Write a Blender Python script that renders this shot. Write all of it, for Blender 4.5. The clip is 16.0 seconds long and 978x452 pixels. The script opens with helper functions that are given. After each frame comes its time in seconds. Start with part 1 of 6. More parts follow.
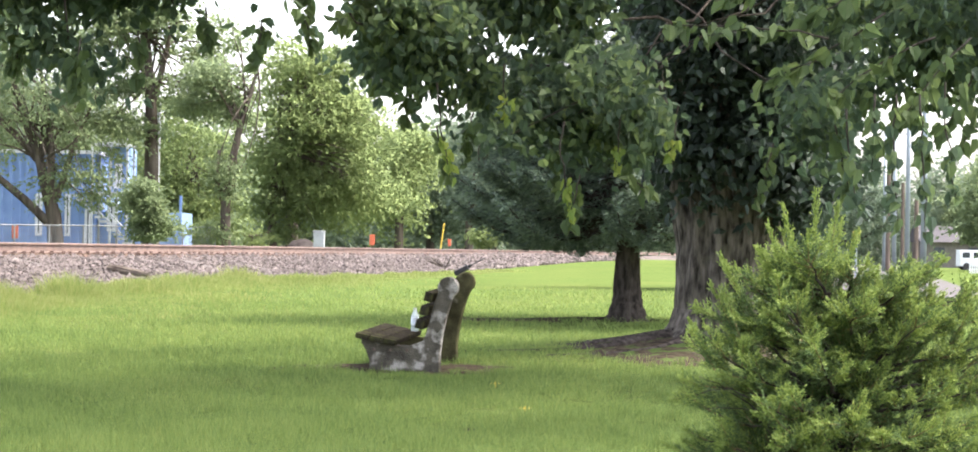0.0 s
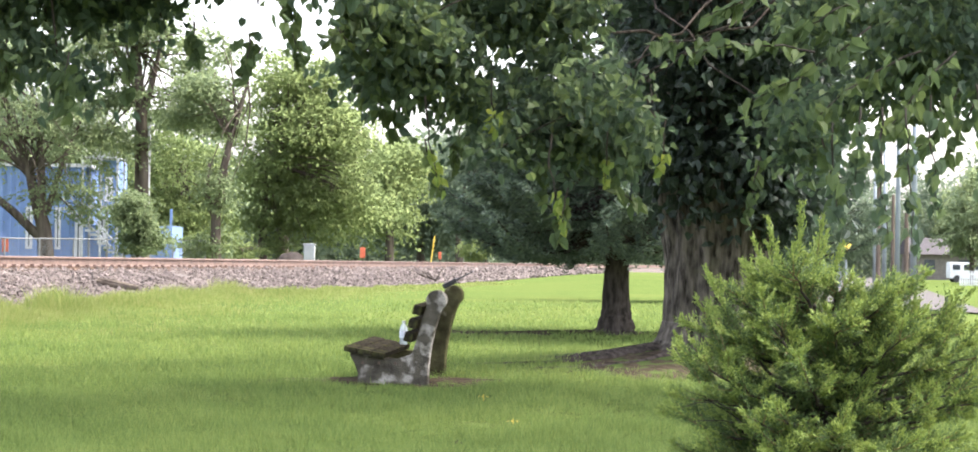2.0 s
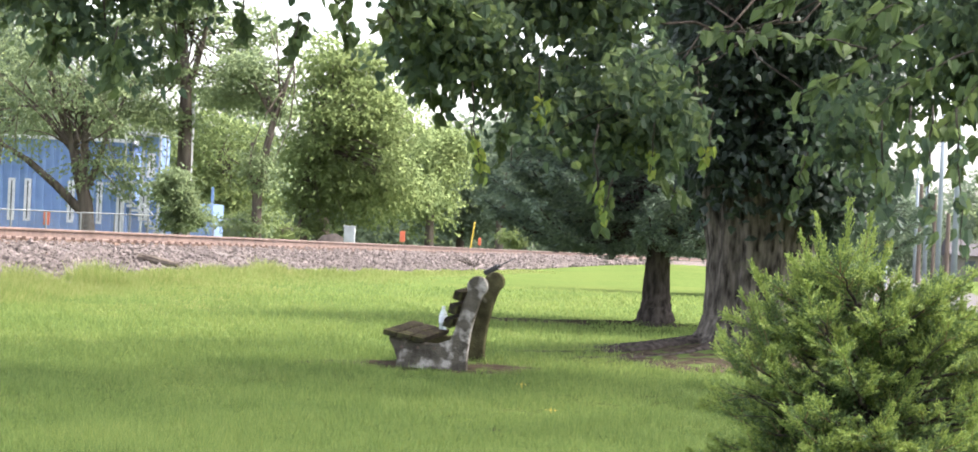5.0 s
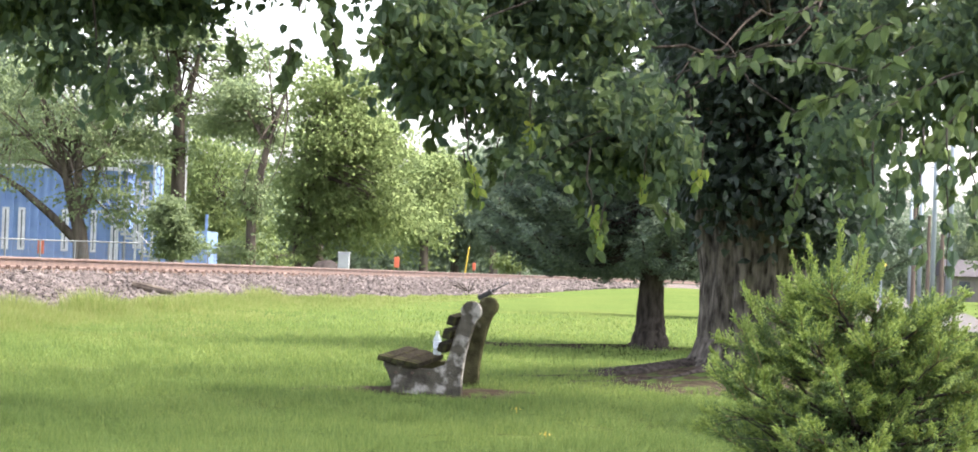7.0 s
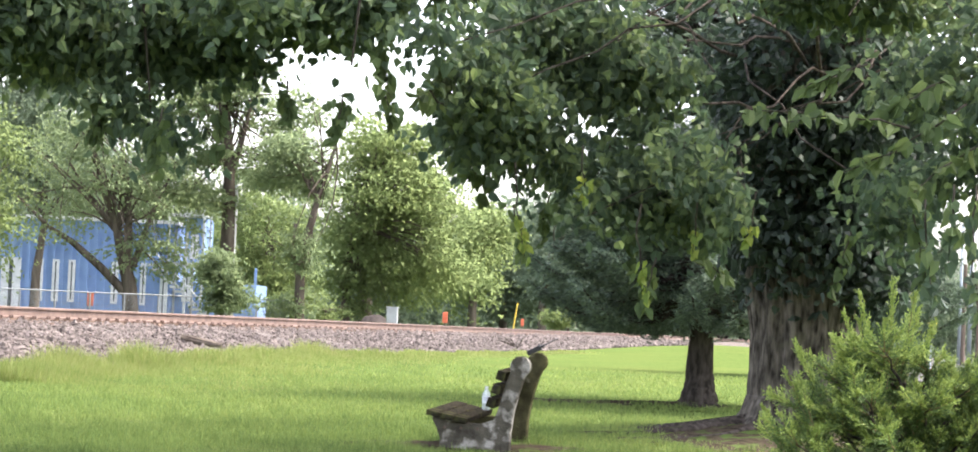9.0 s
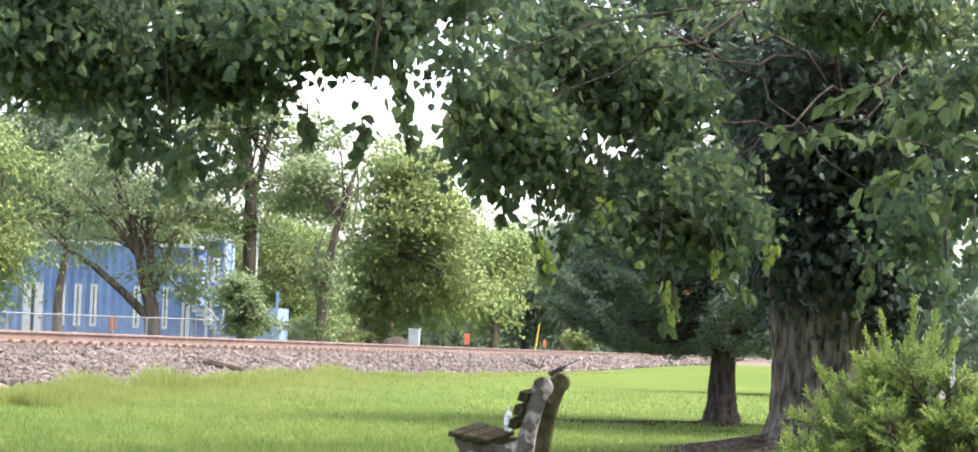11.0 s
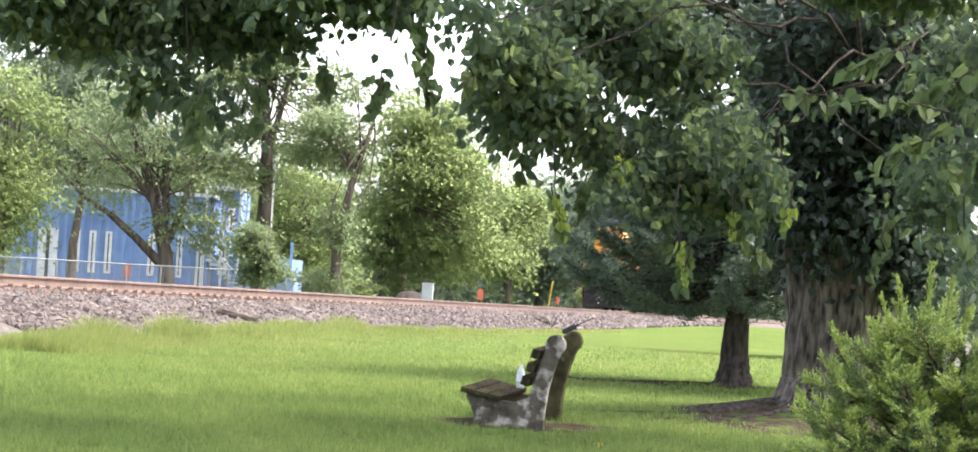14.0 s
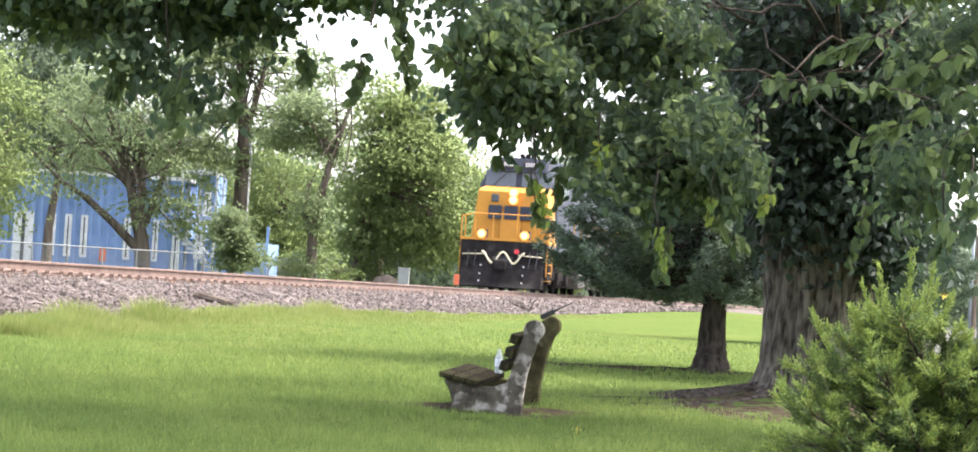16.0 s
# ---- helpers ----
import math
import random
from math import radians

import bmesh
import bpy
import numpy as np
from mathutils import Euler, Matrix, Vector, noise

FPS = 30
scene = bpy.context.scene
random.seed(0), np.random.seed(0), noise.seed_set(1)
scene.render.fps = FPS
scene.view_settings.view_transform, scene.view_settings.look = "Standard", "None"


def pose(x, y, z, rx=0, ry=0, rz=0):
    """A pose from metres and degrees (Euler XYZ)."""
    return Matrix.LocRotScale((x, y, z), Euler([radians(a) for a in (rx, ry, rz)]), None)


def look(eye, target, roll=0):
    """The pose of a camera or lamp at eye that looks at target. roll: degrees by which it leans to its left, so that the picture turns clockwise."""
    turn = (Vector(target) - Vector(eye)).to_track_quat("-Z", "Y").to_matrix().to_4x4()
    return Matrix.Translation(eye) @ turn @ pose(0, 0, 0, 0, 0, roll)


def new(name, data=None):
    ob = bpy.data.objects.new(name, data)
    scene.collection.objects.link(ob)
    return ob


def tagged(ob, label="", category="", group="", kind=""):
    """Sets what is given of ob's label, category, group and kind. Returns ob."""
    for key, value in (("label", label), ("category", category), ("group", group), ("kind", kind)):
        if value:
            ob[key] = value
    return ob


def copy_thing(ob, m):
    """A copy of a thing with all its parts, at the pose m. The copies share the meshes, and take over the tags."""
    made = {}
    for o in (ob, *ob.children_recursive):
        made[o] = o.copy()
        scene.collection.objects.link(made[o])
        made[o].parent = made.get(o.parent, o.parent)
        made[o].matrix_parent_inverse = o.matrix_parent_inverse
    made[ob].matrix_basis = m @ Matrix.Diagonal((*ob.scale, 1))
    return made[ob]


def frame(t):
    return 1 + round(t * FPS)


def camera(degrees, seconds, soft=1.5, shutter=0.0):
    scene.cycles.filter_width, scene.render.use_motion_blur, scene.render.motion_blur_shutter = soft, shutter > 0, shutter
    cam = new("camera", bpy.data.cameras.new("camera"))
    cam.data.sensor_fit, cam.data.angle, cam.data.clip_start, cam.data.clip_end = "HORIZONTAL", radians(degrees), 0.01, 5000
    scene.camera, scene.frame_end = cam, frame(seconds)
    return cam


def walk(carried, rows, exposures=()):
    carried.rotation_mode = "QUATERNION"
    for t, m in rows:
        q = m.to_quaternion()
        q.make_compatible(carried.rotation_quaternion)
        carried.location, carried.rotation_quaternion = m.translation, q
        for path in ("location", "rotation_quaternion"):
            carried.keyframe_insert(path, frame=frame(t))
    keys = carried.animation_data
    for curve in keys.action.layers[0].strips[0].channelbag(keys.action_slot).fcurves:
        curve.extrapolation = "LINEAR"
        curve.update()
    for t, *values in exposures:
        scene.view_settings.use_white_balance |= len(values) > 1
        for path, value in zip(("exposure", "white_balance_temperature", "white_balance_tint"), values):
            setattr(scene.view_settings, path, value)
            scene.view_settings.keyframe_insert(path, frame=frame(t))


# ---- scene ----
# camera: handheld, one long lens
SUN, SUN_EL, SUN_AZ, SKY, EXPO = 1.55, 62, 84, 0.15, 2.8
cam = camera(22.18, 16.0, soft=1.75)
PATH = [
    (0, pose(0.000, -0.000, 1.460, 90.549, -0.900, -0.009)),
    (0.5, pose(0.004, -0.023, 1.461, 90.644, -1.109, -0.026)),
    (1, pose(0.007, -0.024, 1.462, 90.607, -1.663, -0.052)),
    (1.5, pose(0.016, -0.040, 1.464, 90.636, -1.536, -0.130)),
    (2, pose(0.022, -0.042, 1.464, 90.844, -0.834, -0.218)),
    (2.5, pose(0.012, -0.029, 1.457, 90.899, -0.760, 0.235)),
    (3, pose(0.009, -0.005, 1.462, 90.506, -1.184, 0.226)),
    (3.2, pose(0.009, -0.005, 1.462, 90.632, -1.712, 0.561)),
    (5.5, pose(-0.007, 0.024, 1.462, 90.509, -2.617, 0.668)),
    (6, pose(0.002, -0.008, 1.463, 90.618, -2.524, 0.590)),
    (6.5, pose(0.004, -0.010, 1.457, 90.712, -2.365, 0.473)),
    (7, pose(0.006, -0.007, 1.462, 91.099, -2.088, 0.555)),
    (7.5, pose(-0.001, -0.004, 1.456, 91.809, -2.195, 0.942)),
    (8, pose(-0.007, 0.006, 1.456, 92.024, -2.371, 1.437)),
    (8.5, pose(-0.011, 0.003, 1.455, 92.229, -2.632, 1.609)),
    (9, pose(-0.008, 0.001, 1.454, 92.340, -2.558, 1.655)),
    (11.5, pose(-0.001, -0.011, 1.452, 92.846, -2.119, 2.228)),
    (12, pose(-0.002, -0.005, 1.451, 92.688, -2.293, 2.390)),
    (12.5, pose(-0.007, 0.004, 1.456, 91.827, -2.099, 2.517)),
    (13, pose(-0.004, 0.016, 1.453, 91.780, -2.331, 2.561)),
    (13.5, pose(-0.010, 0.039, 1.454, 91.755, -2.714, 2.521)),
    (14, pose(-0.014, 0.013, 1.457, 91.780, -3.436, 2.458)),
    (14.5, pose(-0.029, 0.036, 1.453, 91.578, -3.514, 2.385)),
    (15, pose(-0.038, 0.033, 1.450, 91.424, -3.762, 2.172)),
    (15.5, pose(-0.039, 0.026, 1.453, 91.494, -3.663, 1.881)),
    (16, pose(-0.040, 0.018, 1.456, 91.469, -3.608, 1.895)),
]

walk(cam, PATH, exposures=[(0, EXPO, 6450, 17), (16, EXPO, 6450, 17)])

# world: bright hazy sky, one soft sun
world = bpy.data.worlds.new("sky")
scene.world = world
world.use_nodes = True
wn = world.node_tree.nodes
sky = wn.new("ShaderNodeTexSky")
sky.sky_type = "NISHITA"
sky.sun_disc = False
sky.sun_elevation, sky.sun_rotation = radians(SUN_EL), radians(SUN_AZ)
sky.air_density, sky.dust_density, sky.ozone_density = 1.0, 4.0, 1.0
pale = wn.new("ShaderNodeHueSaturation")
pale.inputs["Saturation"].default_value = 0.52
world.node_tree.links.new(sky.outputs[0], pale.inputs["Color"])
world.node_tree.links.new(pale.outputs[0], wn["Background"].inputs[0])
wn["Background"].inputs[1].default_value = SKY
sun = new("sun", bpy.data.lights.new("sun", "SUN"))
sun.data.energy, sun.data.angle, sun.data.color = SUN, radians(10), (1.0, 0.94, 0.8)
az, el = radians(SUN_AZ), radians(SUN_EL)
sun_dir = Vector((math.sin(az) * math.cos(el), math.cos(az) * math.cos(el), math.sin(el)))
sun.matrix_world = look(sun_dir * 60, (0, 0, 0))


# ---------- materials ----------
def surf(name, c1, c2, scale=6.0, rough=0.8, metal=0.0, bump=0.2, bscale=40.0, stretch=(1, 1, 1), rnd=0.0, c3=None, c3_at=(0.55, 0.7), c3_scale=1.5):
    """Base colour between c1 and c2 by fine noise, stains of c3 by coarse noise, relief by noise; rnd: spread from piece to piece."""
    m = bpy.data.materials.new(name)
    m.use_nodes = True
    n, l = m.node_tree.nodes, m.node_tree.links
    bsdf = n["Principled BSDF"]
    bsdf.inputs["Roughness"].default_value, bsdf.inputs["Metallic"].default_value = rough, metal
    bsdf.inputs["Specular IOR Level"].default_value = 0.0 if rough >= 0.9 else 0.4
    co = n.new("ShaderNodeTexCoord")
    mp = n.new("ShaderNodeMapping")
    mp.inputs["Scale"].default_value = stretch
    l.new(co.outputs["Object"], mp.inputs[0])
    tx = n.new("ShaderNodeTexNoise")
    tx.inputs["Scale"].default_value, tx.inputs["Detail"].default_value = scale, 6
    l.new(mp.outputs[0], tx.inputs["Vector"])
    rp = n.new("ShaderNodeValToRGB")
    rp.color_ramp.elements[0].position, rp.color_ramp.elements[1].position = 0.32, 0.68
    rp.color_ramp.elements[0].color, rp.color_ramp.elements[1].color = (*c1, 1), (*c2, 1)
    l.new(tx.outputs[0], rp.inputs[0])
    out = rp.outputs[0]
    if c3:
        t3 = n.new("ShaderNodeTexNoise")
        t3.inputs["Scale"].default_value, t3.inputs["Detail"].default_value = c3_scale, 5
        l.new(co.outputs["Object"], t3.inputs["Vector"])
        r3 = n.new("ShaderNodeValToRGB")
        r3.color_ramp.elements[0].position, r3.color_ramp.elements[1].position = c3_at
        l.new(t3.outputs[0], r3.inputs[0])
        mx = n.new("ShaderNodeMixRGB")
        mx.inputs[2].default_value = (*c3, 1)
        l.new(r3.outputs[0], mx.inputs[0])
        l.new(out, mx.inputs[1])
        out = mx.outputs[0]
    if rnd:
        gi = n.new("ShaderNodeNewGeometry")
        oi = n.new("ShaderNodeObjectInfo")
        ad = n.new("ShaderNodeMath")
        ad.operation = "ADD"
        l.new(gi.outputs["Random Per Island"], ad.inputs[0])
        l.new(oi.outputs["Random"], ad.inputs[1])
        md = n.new("ShaderNodeMapRange")
        md.inputs[1].default_value, md.inputs[2].default_value = 0.2, 1.8
        md.inputs[3].default_value, md.inputs[4].default_value = 1 - rnd, 1 + rnd
        l.new(ad.outputs[0], md.inputs[0])
        hs = n.new("ShaderNodeHueSaturation")
        l.new(md.outputs[0], hs.inputs["Value"])
        l.new(out, hs.inputs["Color"])
        out = hs.outputs[0]
    l.new(out, bsdf.inputs["Base Color"])
    if bump:
        bt = n.new("ShaderNodeTexNoise")
        bt.inputs["Scale"].default_value, bt.inputs["Detail"].default_value = bscale, 5
        l.new(mp.outputs[0], bt.inputs["Vector"])
        bp = n.new("ShaderNodeBump")
        bp.inputs["Strength"].default_value = bump
        bp.inputs["Distance"].default_value = 0.02
        l.new(bt.outputs[0], bp.inputs["Height"])
        l.new(bp.outputs[0], bsdf.inputs["Normal"])
    return m


def leafy(name, dark, mid, light, through_share=0.4, rough=0.5, patch=0.35):
    """Leaf: colour by leaf and by patches of the crown, part of the light passes through."""
    m = bpy.data.materials.new(name)
    m.use_nodes = True
    n, l = m.node_tree.nodes, m.node_tree.links
    bsdf = n["Principled BSDF"]
    bsdf.inputs["Roughness"].default_value = rough
    bsdf.inputs["Specular IOR Level"].default_value = 0.05 if rough >= 0.7 else 0.3
    gi = n.new("ShaderNodeNewGeometry")
    co = n.new("ShaderNodeTexCoord")
    tx = n.new("ShaderNodeTexNoise")
    tx.inputs["Scale"].default_value = patch
    tx.inputs["Detail"].default_value = 4
    l.new(co.outputs["Object"], tx.inputs["Vector"])
    mixf = n.new("ShaderNodeMath")
    mixf.operation = "MULTIPLY_ADD"
    mixf.inputs[1].default_value, mixf.inputs[2].default_value = 0.6, -0.1
    l.new(gi.outputs["Random Per Island"], mixf.inputs[0])
    ad = n.new("ShaderNodeMath")
    ad.operation = "MULTIPLY_ADD"
    ad.inputs[1].default_value = 0.6
    l.new(tx.outputs[0], ad.inputs[0])
    l.new(mixf.outputs[0], ad.inputs[2])
    rp = n.new("ShaderNodeValToRGB")
    e = rp.color_ramp.elements
    e[0].position, e[1].position = 0.1, 0.95
    e[0].color, e[1].color = (*dark, 1), (*light, 1)
    k = e.new(0.5)
    k.color = (*mid, 1)
    l.new(ad.outputs[0], rp.inputs[0])
    l.new(rp.outputs[0], bsdf.inputs["Base Color"])
    tr = n.new("ShaderNodeBsdfTranslucent")
    hs = n.new("ShaderNodeHueSaturation")
    hs.inputs["Value"].default_value = 1.5
    hs.inputs["Hue"].default_value = 0.49
    l.new(rp.outputs[0], hs.inputs["Color"])
    l.new(hs.outputs[0], tr.inputs["Color"])
    ms = n.new("ShaderNodeMixShader")
    ms.inputs[0].default_value = through_share
    l.new(bsdf.outputs[0], ms.inputs[1])
    l.new(tr.outputs[0], ms.inputs[2])
    l.new(ms.outputs[0], n["Material Output"].inputs[0])
    return m


def glow(name, colour, strength):
    m = bpy.data.materials.new(name)
    m.use_nodes = True
    b = m.node_tree.nodes["Principled BSDF"]
    b.inputs["Base Color"].default_value = (*colour, 1)
    b.inputs["Emission Color"].default_value = (*colour, 1)
    b.inputs["Emission Strength"].default_value = strength
    return m


def clear(name, colour, rough=0.05, opacity=0.3):
    m = bpy.data.materials.new(name)
    m.use_nodes = True
    n, l = m.node_tree.nodes, m.node_tree.links
    b = n["Principled BSDF"]
    b.inputs["Base Color"].default_value = (*colour, 1)
    b.inputs["Roughness"].default_value = rough
    b.inputs["Alpha"].default_value = opacity
    return m


CONCRETE = surf("weathered_concrete", (0.045, 0.04, 0.032), (0.125, 0.114, 0.09), 9, 0.92, 0, 0.6, 60, c3=(0.36, 0.335, 0.3), c3_at=(0.52, 0.64), c3_scale=7.5)
MOSSY = surf("mossy_concrete", (0.036, 0.034, 0.019), (0.1, 0.092, 0.048), 10, 0.95, 0, 0.5, 60, c3=(0.24, 0.22, 0.17), c3_at=(0.58, 0.66), c3_scale=6)
OLDWOOD = surf("weathered_board", (0.015, 0.013, 0.01), (0.042, 0.037, 0.029), 14, 0.9, 0, 0.5, 50, (6, 0.6, 6), rnd=0.25, c3=(0.06, 0.062, 0.025), c3_scale=7)
BARK = surf("grey_brown_bark", (0.018, 0.016, 0.013), (0.16, 0.142, 0.117), 7, 0.95, 0, 1.0, 12, (2.8, 2.8, 0.7), c3=(0.12, 0.115, 0.075), c3_at=(0.62, 0.8), c3_scale=2.4)
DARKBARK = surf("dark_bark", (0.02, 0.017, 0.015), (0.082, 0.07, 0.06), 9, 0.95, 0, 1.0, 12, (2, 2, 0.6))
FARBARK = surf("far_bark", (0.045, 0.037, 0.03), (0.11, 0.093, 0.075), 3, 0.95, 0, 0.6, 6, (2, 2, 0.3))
SOIL = surf("bare_soil", (0.024, 0.019, 0.014), (0.068, 0.055, 0.04), 12, 1.0, 0, 0.8, 40, c3=(0.06, 0.088, 0.026), c3_at=(0.52, 0.6), c3_scale=4)
RUST = surf("rusty_rail", (0.08, 0.052, 0.039), (0.145, 0.097, 0.076), 4, 0.75, 0.1, 0.25, 30, c3=(0.15, 0.1, 0.078), c3_scale=0.8)
SHINE = surf("worn_rail_head", (0.28, 0.23, 0.2), (0.4, 0.34, 0.3), 3, 0.45, 0.5, 0.05, 30)
TIEWOOD = surf("creosoted_tie", (0.03, 0.022, 0.016), (0.1, 0.07, 0.05), 10, 0.95, 0, 0.5, 30, rnd=0.3)
BALLAST = surf("ballast_bed", (0.05, 0.044, 0.04), (0.14, 0.125, 0.115), 16, 1.0, 0, 1.0, 18, c3=(0.18, 0.115, 0.08), c3_at=(0.6, 0.72), c3_scale=0.7)
STONE = surf("grey_stone", (0.062, 0.053, 0.048), (0.13, 0.112, 0.102), 5, 0.95, 0, 0.3, 40, rnd=0.55)
RUSTSTONE = surf("rust_stained_stone", (0.075, 0.055, 0.044), (0.14, 0.1, 0.08), 5, 0.95, 0, 0.3, 40, rnd=0.4)
ASPHALT = surf("pale_asphalt", (0.065, 0.062, 0.06), (0.1, 0.096, 0.092), 3, 0.95, 0, 0.3, 40)
GALV = surf("galvanized_steel", (0.17, 0.2, 0.22), (0.235, 0.27, 0.29), 1.2, 0.6, 0.15, 0.05, 20)
POLEWOOD = surf("pole_wood", (0.06, 0.05, 0.04), (0.14, 0.11, 0.09), 4, 0.95, 0, 0.3, 20, (2, 2, 0.2))
BLUE = surf("blue_painted_steel", (0.1, 0.165, 0.325), (0.145, 0.225, 0.4), 1.1, 0.7, 0, 0.1, 8, c3=(0.165, 0.245, 0.385), c3_scale=0.5)
WHITE = surf("white_paint", (0.46, 0.47, 0.48), (0.6, 0.6, 0.6), 3, 0.6, 0, 0.05, 20)
OFFWHITE = surf("weathered_white_paint", (0.36, 0.375, 0.4), (0.48, 0.49, 0.51), 3, 0.7, 0, 0.05, 20)
GREYPAINT = surf("grey_paint", (0.24, 0.25, 0.255), (0.33, 0.345, 0.35), 3, 0.6, 0, 0.05, 20)
DARKGLASS = surf("dark_glass", (0.03, 0.035, 0.04), (0.06, 0.07, 0.08), 2, 0.1, 0, 0)
ORANGE = surf("orange_plastic", (0.42, 0.085, 0.04), (0.5, 0.12, 0.06), 6, 0.6, 0, 0)
YELLOWPOST = surf("yellow_plastic", (0.48, 0.34, 0.04), (0.56, 0.42, 0.07), 5, 0.6, 0, 0)
ROOF = surf("roof_shingle", (0.05, 0.048, 0.05), (0.085, 0.08, 0.082), 6, 0.95, 0, 0.3, 30)
FENCE = surf("fence_wire", (0.14, 0.145, 0.145), (0.2, 0.21, 0.21), 5, 0.5, 0.4, 0)
BLACK = surf("black_plastic", (0.012, 0.012, 0.013), (0.03, 0.03, 0.032), 20, 0.45, 0, 0.1, 60)
LEAF = leafy("mulberry_leaf", (0.036, 0.06, 0.04), (0.066, 0.104, 0.058), (0.155, 0.212, 0.075), 0.5, 0.6, 0.9)
# the shade round the big stem is put into this leaf colour
SHADED_IVY = leafy("shade_dark_leaf", (0.016, 0.026, 0.02), (0.028, 0.045, 0.031), (0.05, 0.078, 0.044), 0.28, 0.55, 0.6)
SPRUCE = leafy("spruce_needle", (0.042, 0.066, 0.046), (0.08, 0.118, 0.078), (0.16, 0.205, 0.125), 0.15, 0.6, 0.7)
# older leaves are darker; the bush's inner shade is in that colour too
CEDAR = leafy("cedar_scale_leaf", (0.034, 0.062, 0.02), (0.068, 0.11, 0.032), (0.112, 0.165, 0.046), 0.25, 0.65, 2.5)
CEDAR_NEW = leafy("cedar_young_leaf", (0.1, 0.148, 0.036), (0.165, 0.228, 0.054), (0.27, 0.335, 0.088), 0.3, 0.65, 2.5)
# far leaves: paler and flatter in tone, haze put into the colour
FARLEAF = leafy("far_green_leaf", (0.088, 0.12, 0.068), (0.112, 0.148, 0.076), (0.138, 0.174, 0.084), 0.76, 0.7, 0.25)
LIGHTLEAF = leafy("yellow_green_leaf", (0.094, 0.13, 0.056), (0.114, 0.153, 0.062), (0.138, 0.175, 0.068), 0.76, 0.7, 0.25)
# bluest of them, for the haze over the most distant trees
HAZE_LEAF = leafy("hazy_blue_leaf", (0.085, 0.115, 0.082), (0.115, 0.15, 0.1), (0.15, 0.19, 0.12), 0.45, 0.7, 0.2)
GRASS = leafy("lawn_grass", (0.066, 0.107, 0.033), (0.125, 0.18, 0.05), (0.188, 0.23, 0.07), 0.35, 0.7, 0.7)
TALLGRASS = leafy("uncut_grass", (0.095, 0.135, 0.034), (0.14, 0.182, 0.052), (0.24, 0.235, 0.1), 0.45, 0.7, 0.6)


def lawn_material():
    m = surf("lawn", (0.043, 0.068, 0.02), (0.08, 0.11, 0.031), 7, 1.0, 0, 0.9, 60, c3=(0.08, 0.1, 0.03), c3_at=(0.45, 0.7), c3_scale=0.35)
    return m


LAWN = lawn_material()


# ---------- mesh helpers ----------
def fast_mesh(name, verts, faces, mat, smooth=False):
    """A mesh from arrays: verts (n, 3), faces (k, corners)."""
    verts = np.asarray(verts, dtype=np.float32)
    faces = np.asarray(faces, dtype=np.int32)
    me = bpy.data.meshes.new(name)
    k, c = faces.shape
    me.vertices.add(len(verts))
    me.vertices.foreach_set("co", verts.ravel())
    me.loops.add(k * c)
    me.loops.foreach_set("vertex_index", faces.ravel())
    me.polygons.add(k)
    me.polygons.foreach_set("loop_start", np.arange(0, k * c, c, dtype=np.int32))
    me.polygons.foreach_set("use_smooth", np.full(k, smooth))
    me.update(calc_edges=True)
    me.validate()
    for m in (mat if isinstance(mat, (list, tuple)) else [mat]):
        me.materials.append(m)
    return me


def attach(ob, parent):
    if parent is not None:
        ob.parent = parent
    return ob


def part(name, bm, mat, parent=None, label="", smooth=False):
    me = bpy.data.meshes.new(name)
    bm.normal_update()
    for f in bm.faces:
        f.smooth = smooth
    bm.to_mesh(me)
    bm.free()
    me.materials.append(mat)
    ob = attach(new(name, me), parent)
    if label:
        ob["label"] = label
    return ob


def root(name, x, y, z, rz=0.0, label="", category="", group="", kind=""):
    e = new(name)
    e.matrix_basis = pose(x, y, z, 0, 0, rz)
    e.empty_display_size = 0.2
    return tagged(e, label, category, group, kind)


def box(bm, x0, x1, y0, y1, z0, z1, bevel=0.0):
    r = bmesh.ops.create_cube(bm, size=1, matrix=Matrix.LocRotScale(((x0 + x1) / 2, (y0 + y1) / 2, (z0 + z1) / 2), None, (x1 - x0, y1 - y0, z1 - z0)))
    if bevel:
        es = list({e for v in r["verts"] for e in v.link_edges})
        bmesh.ops.bevel(bm, geom=es, offset=bevel, segments=2, affect="EDGES", profile=0.5)
    return bm


def cyl(bm, p, q, r0, r1=None, seg=12):
    p, q = Vector(p), Vector(q)
    d = q - p
    m = Matrix.Translation((p + q) / 2) @ d.to_track_quat("Z", "Y").to_matrix().to_4x4()
    bmesh.ops.create_cone(bm, cap_ends=True, segments=seg, radius1=r0, radius2=r0 if r1 is None else r1, depth=d.length, matrix=m)
    return bm


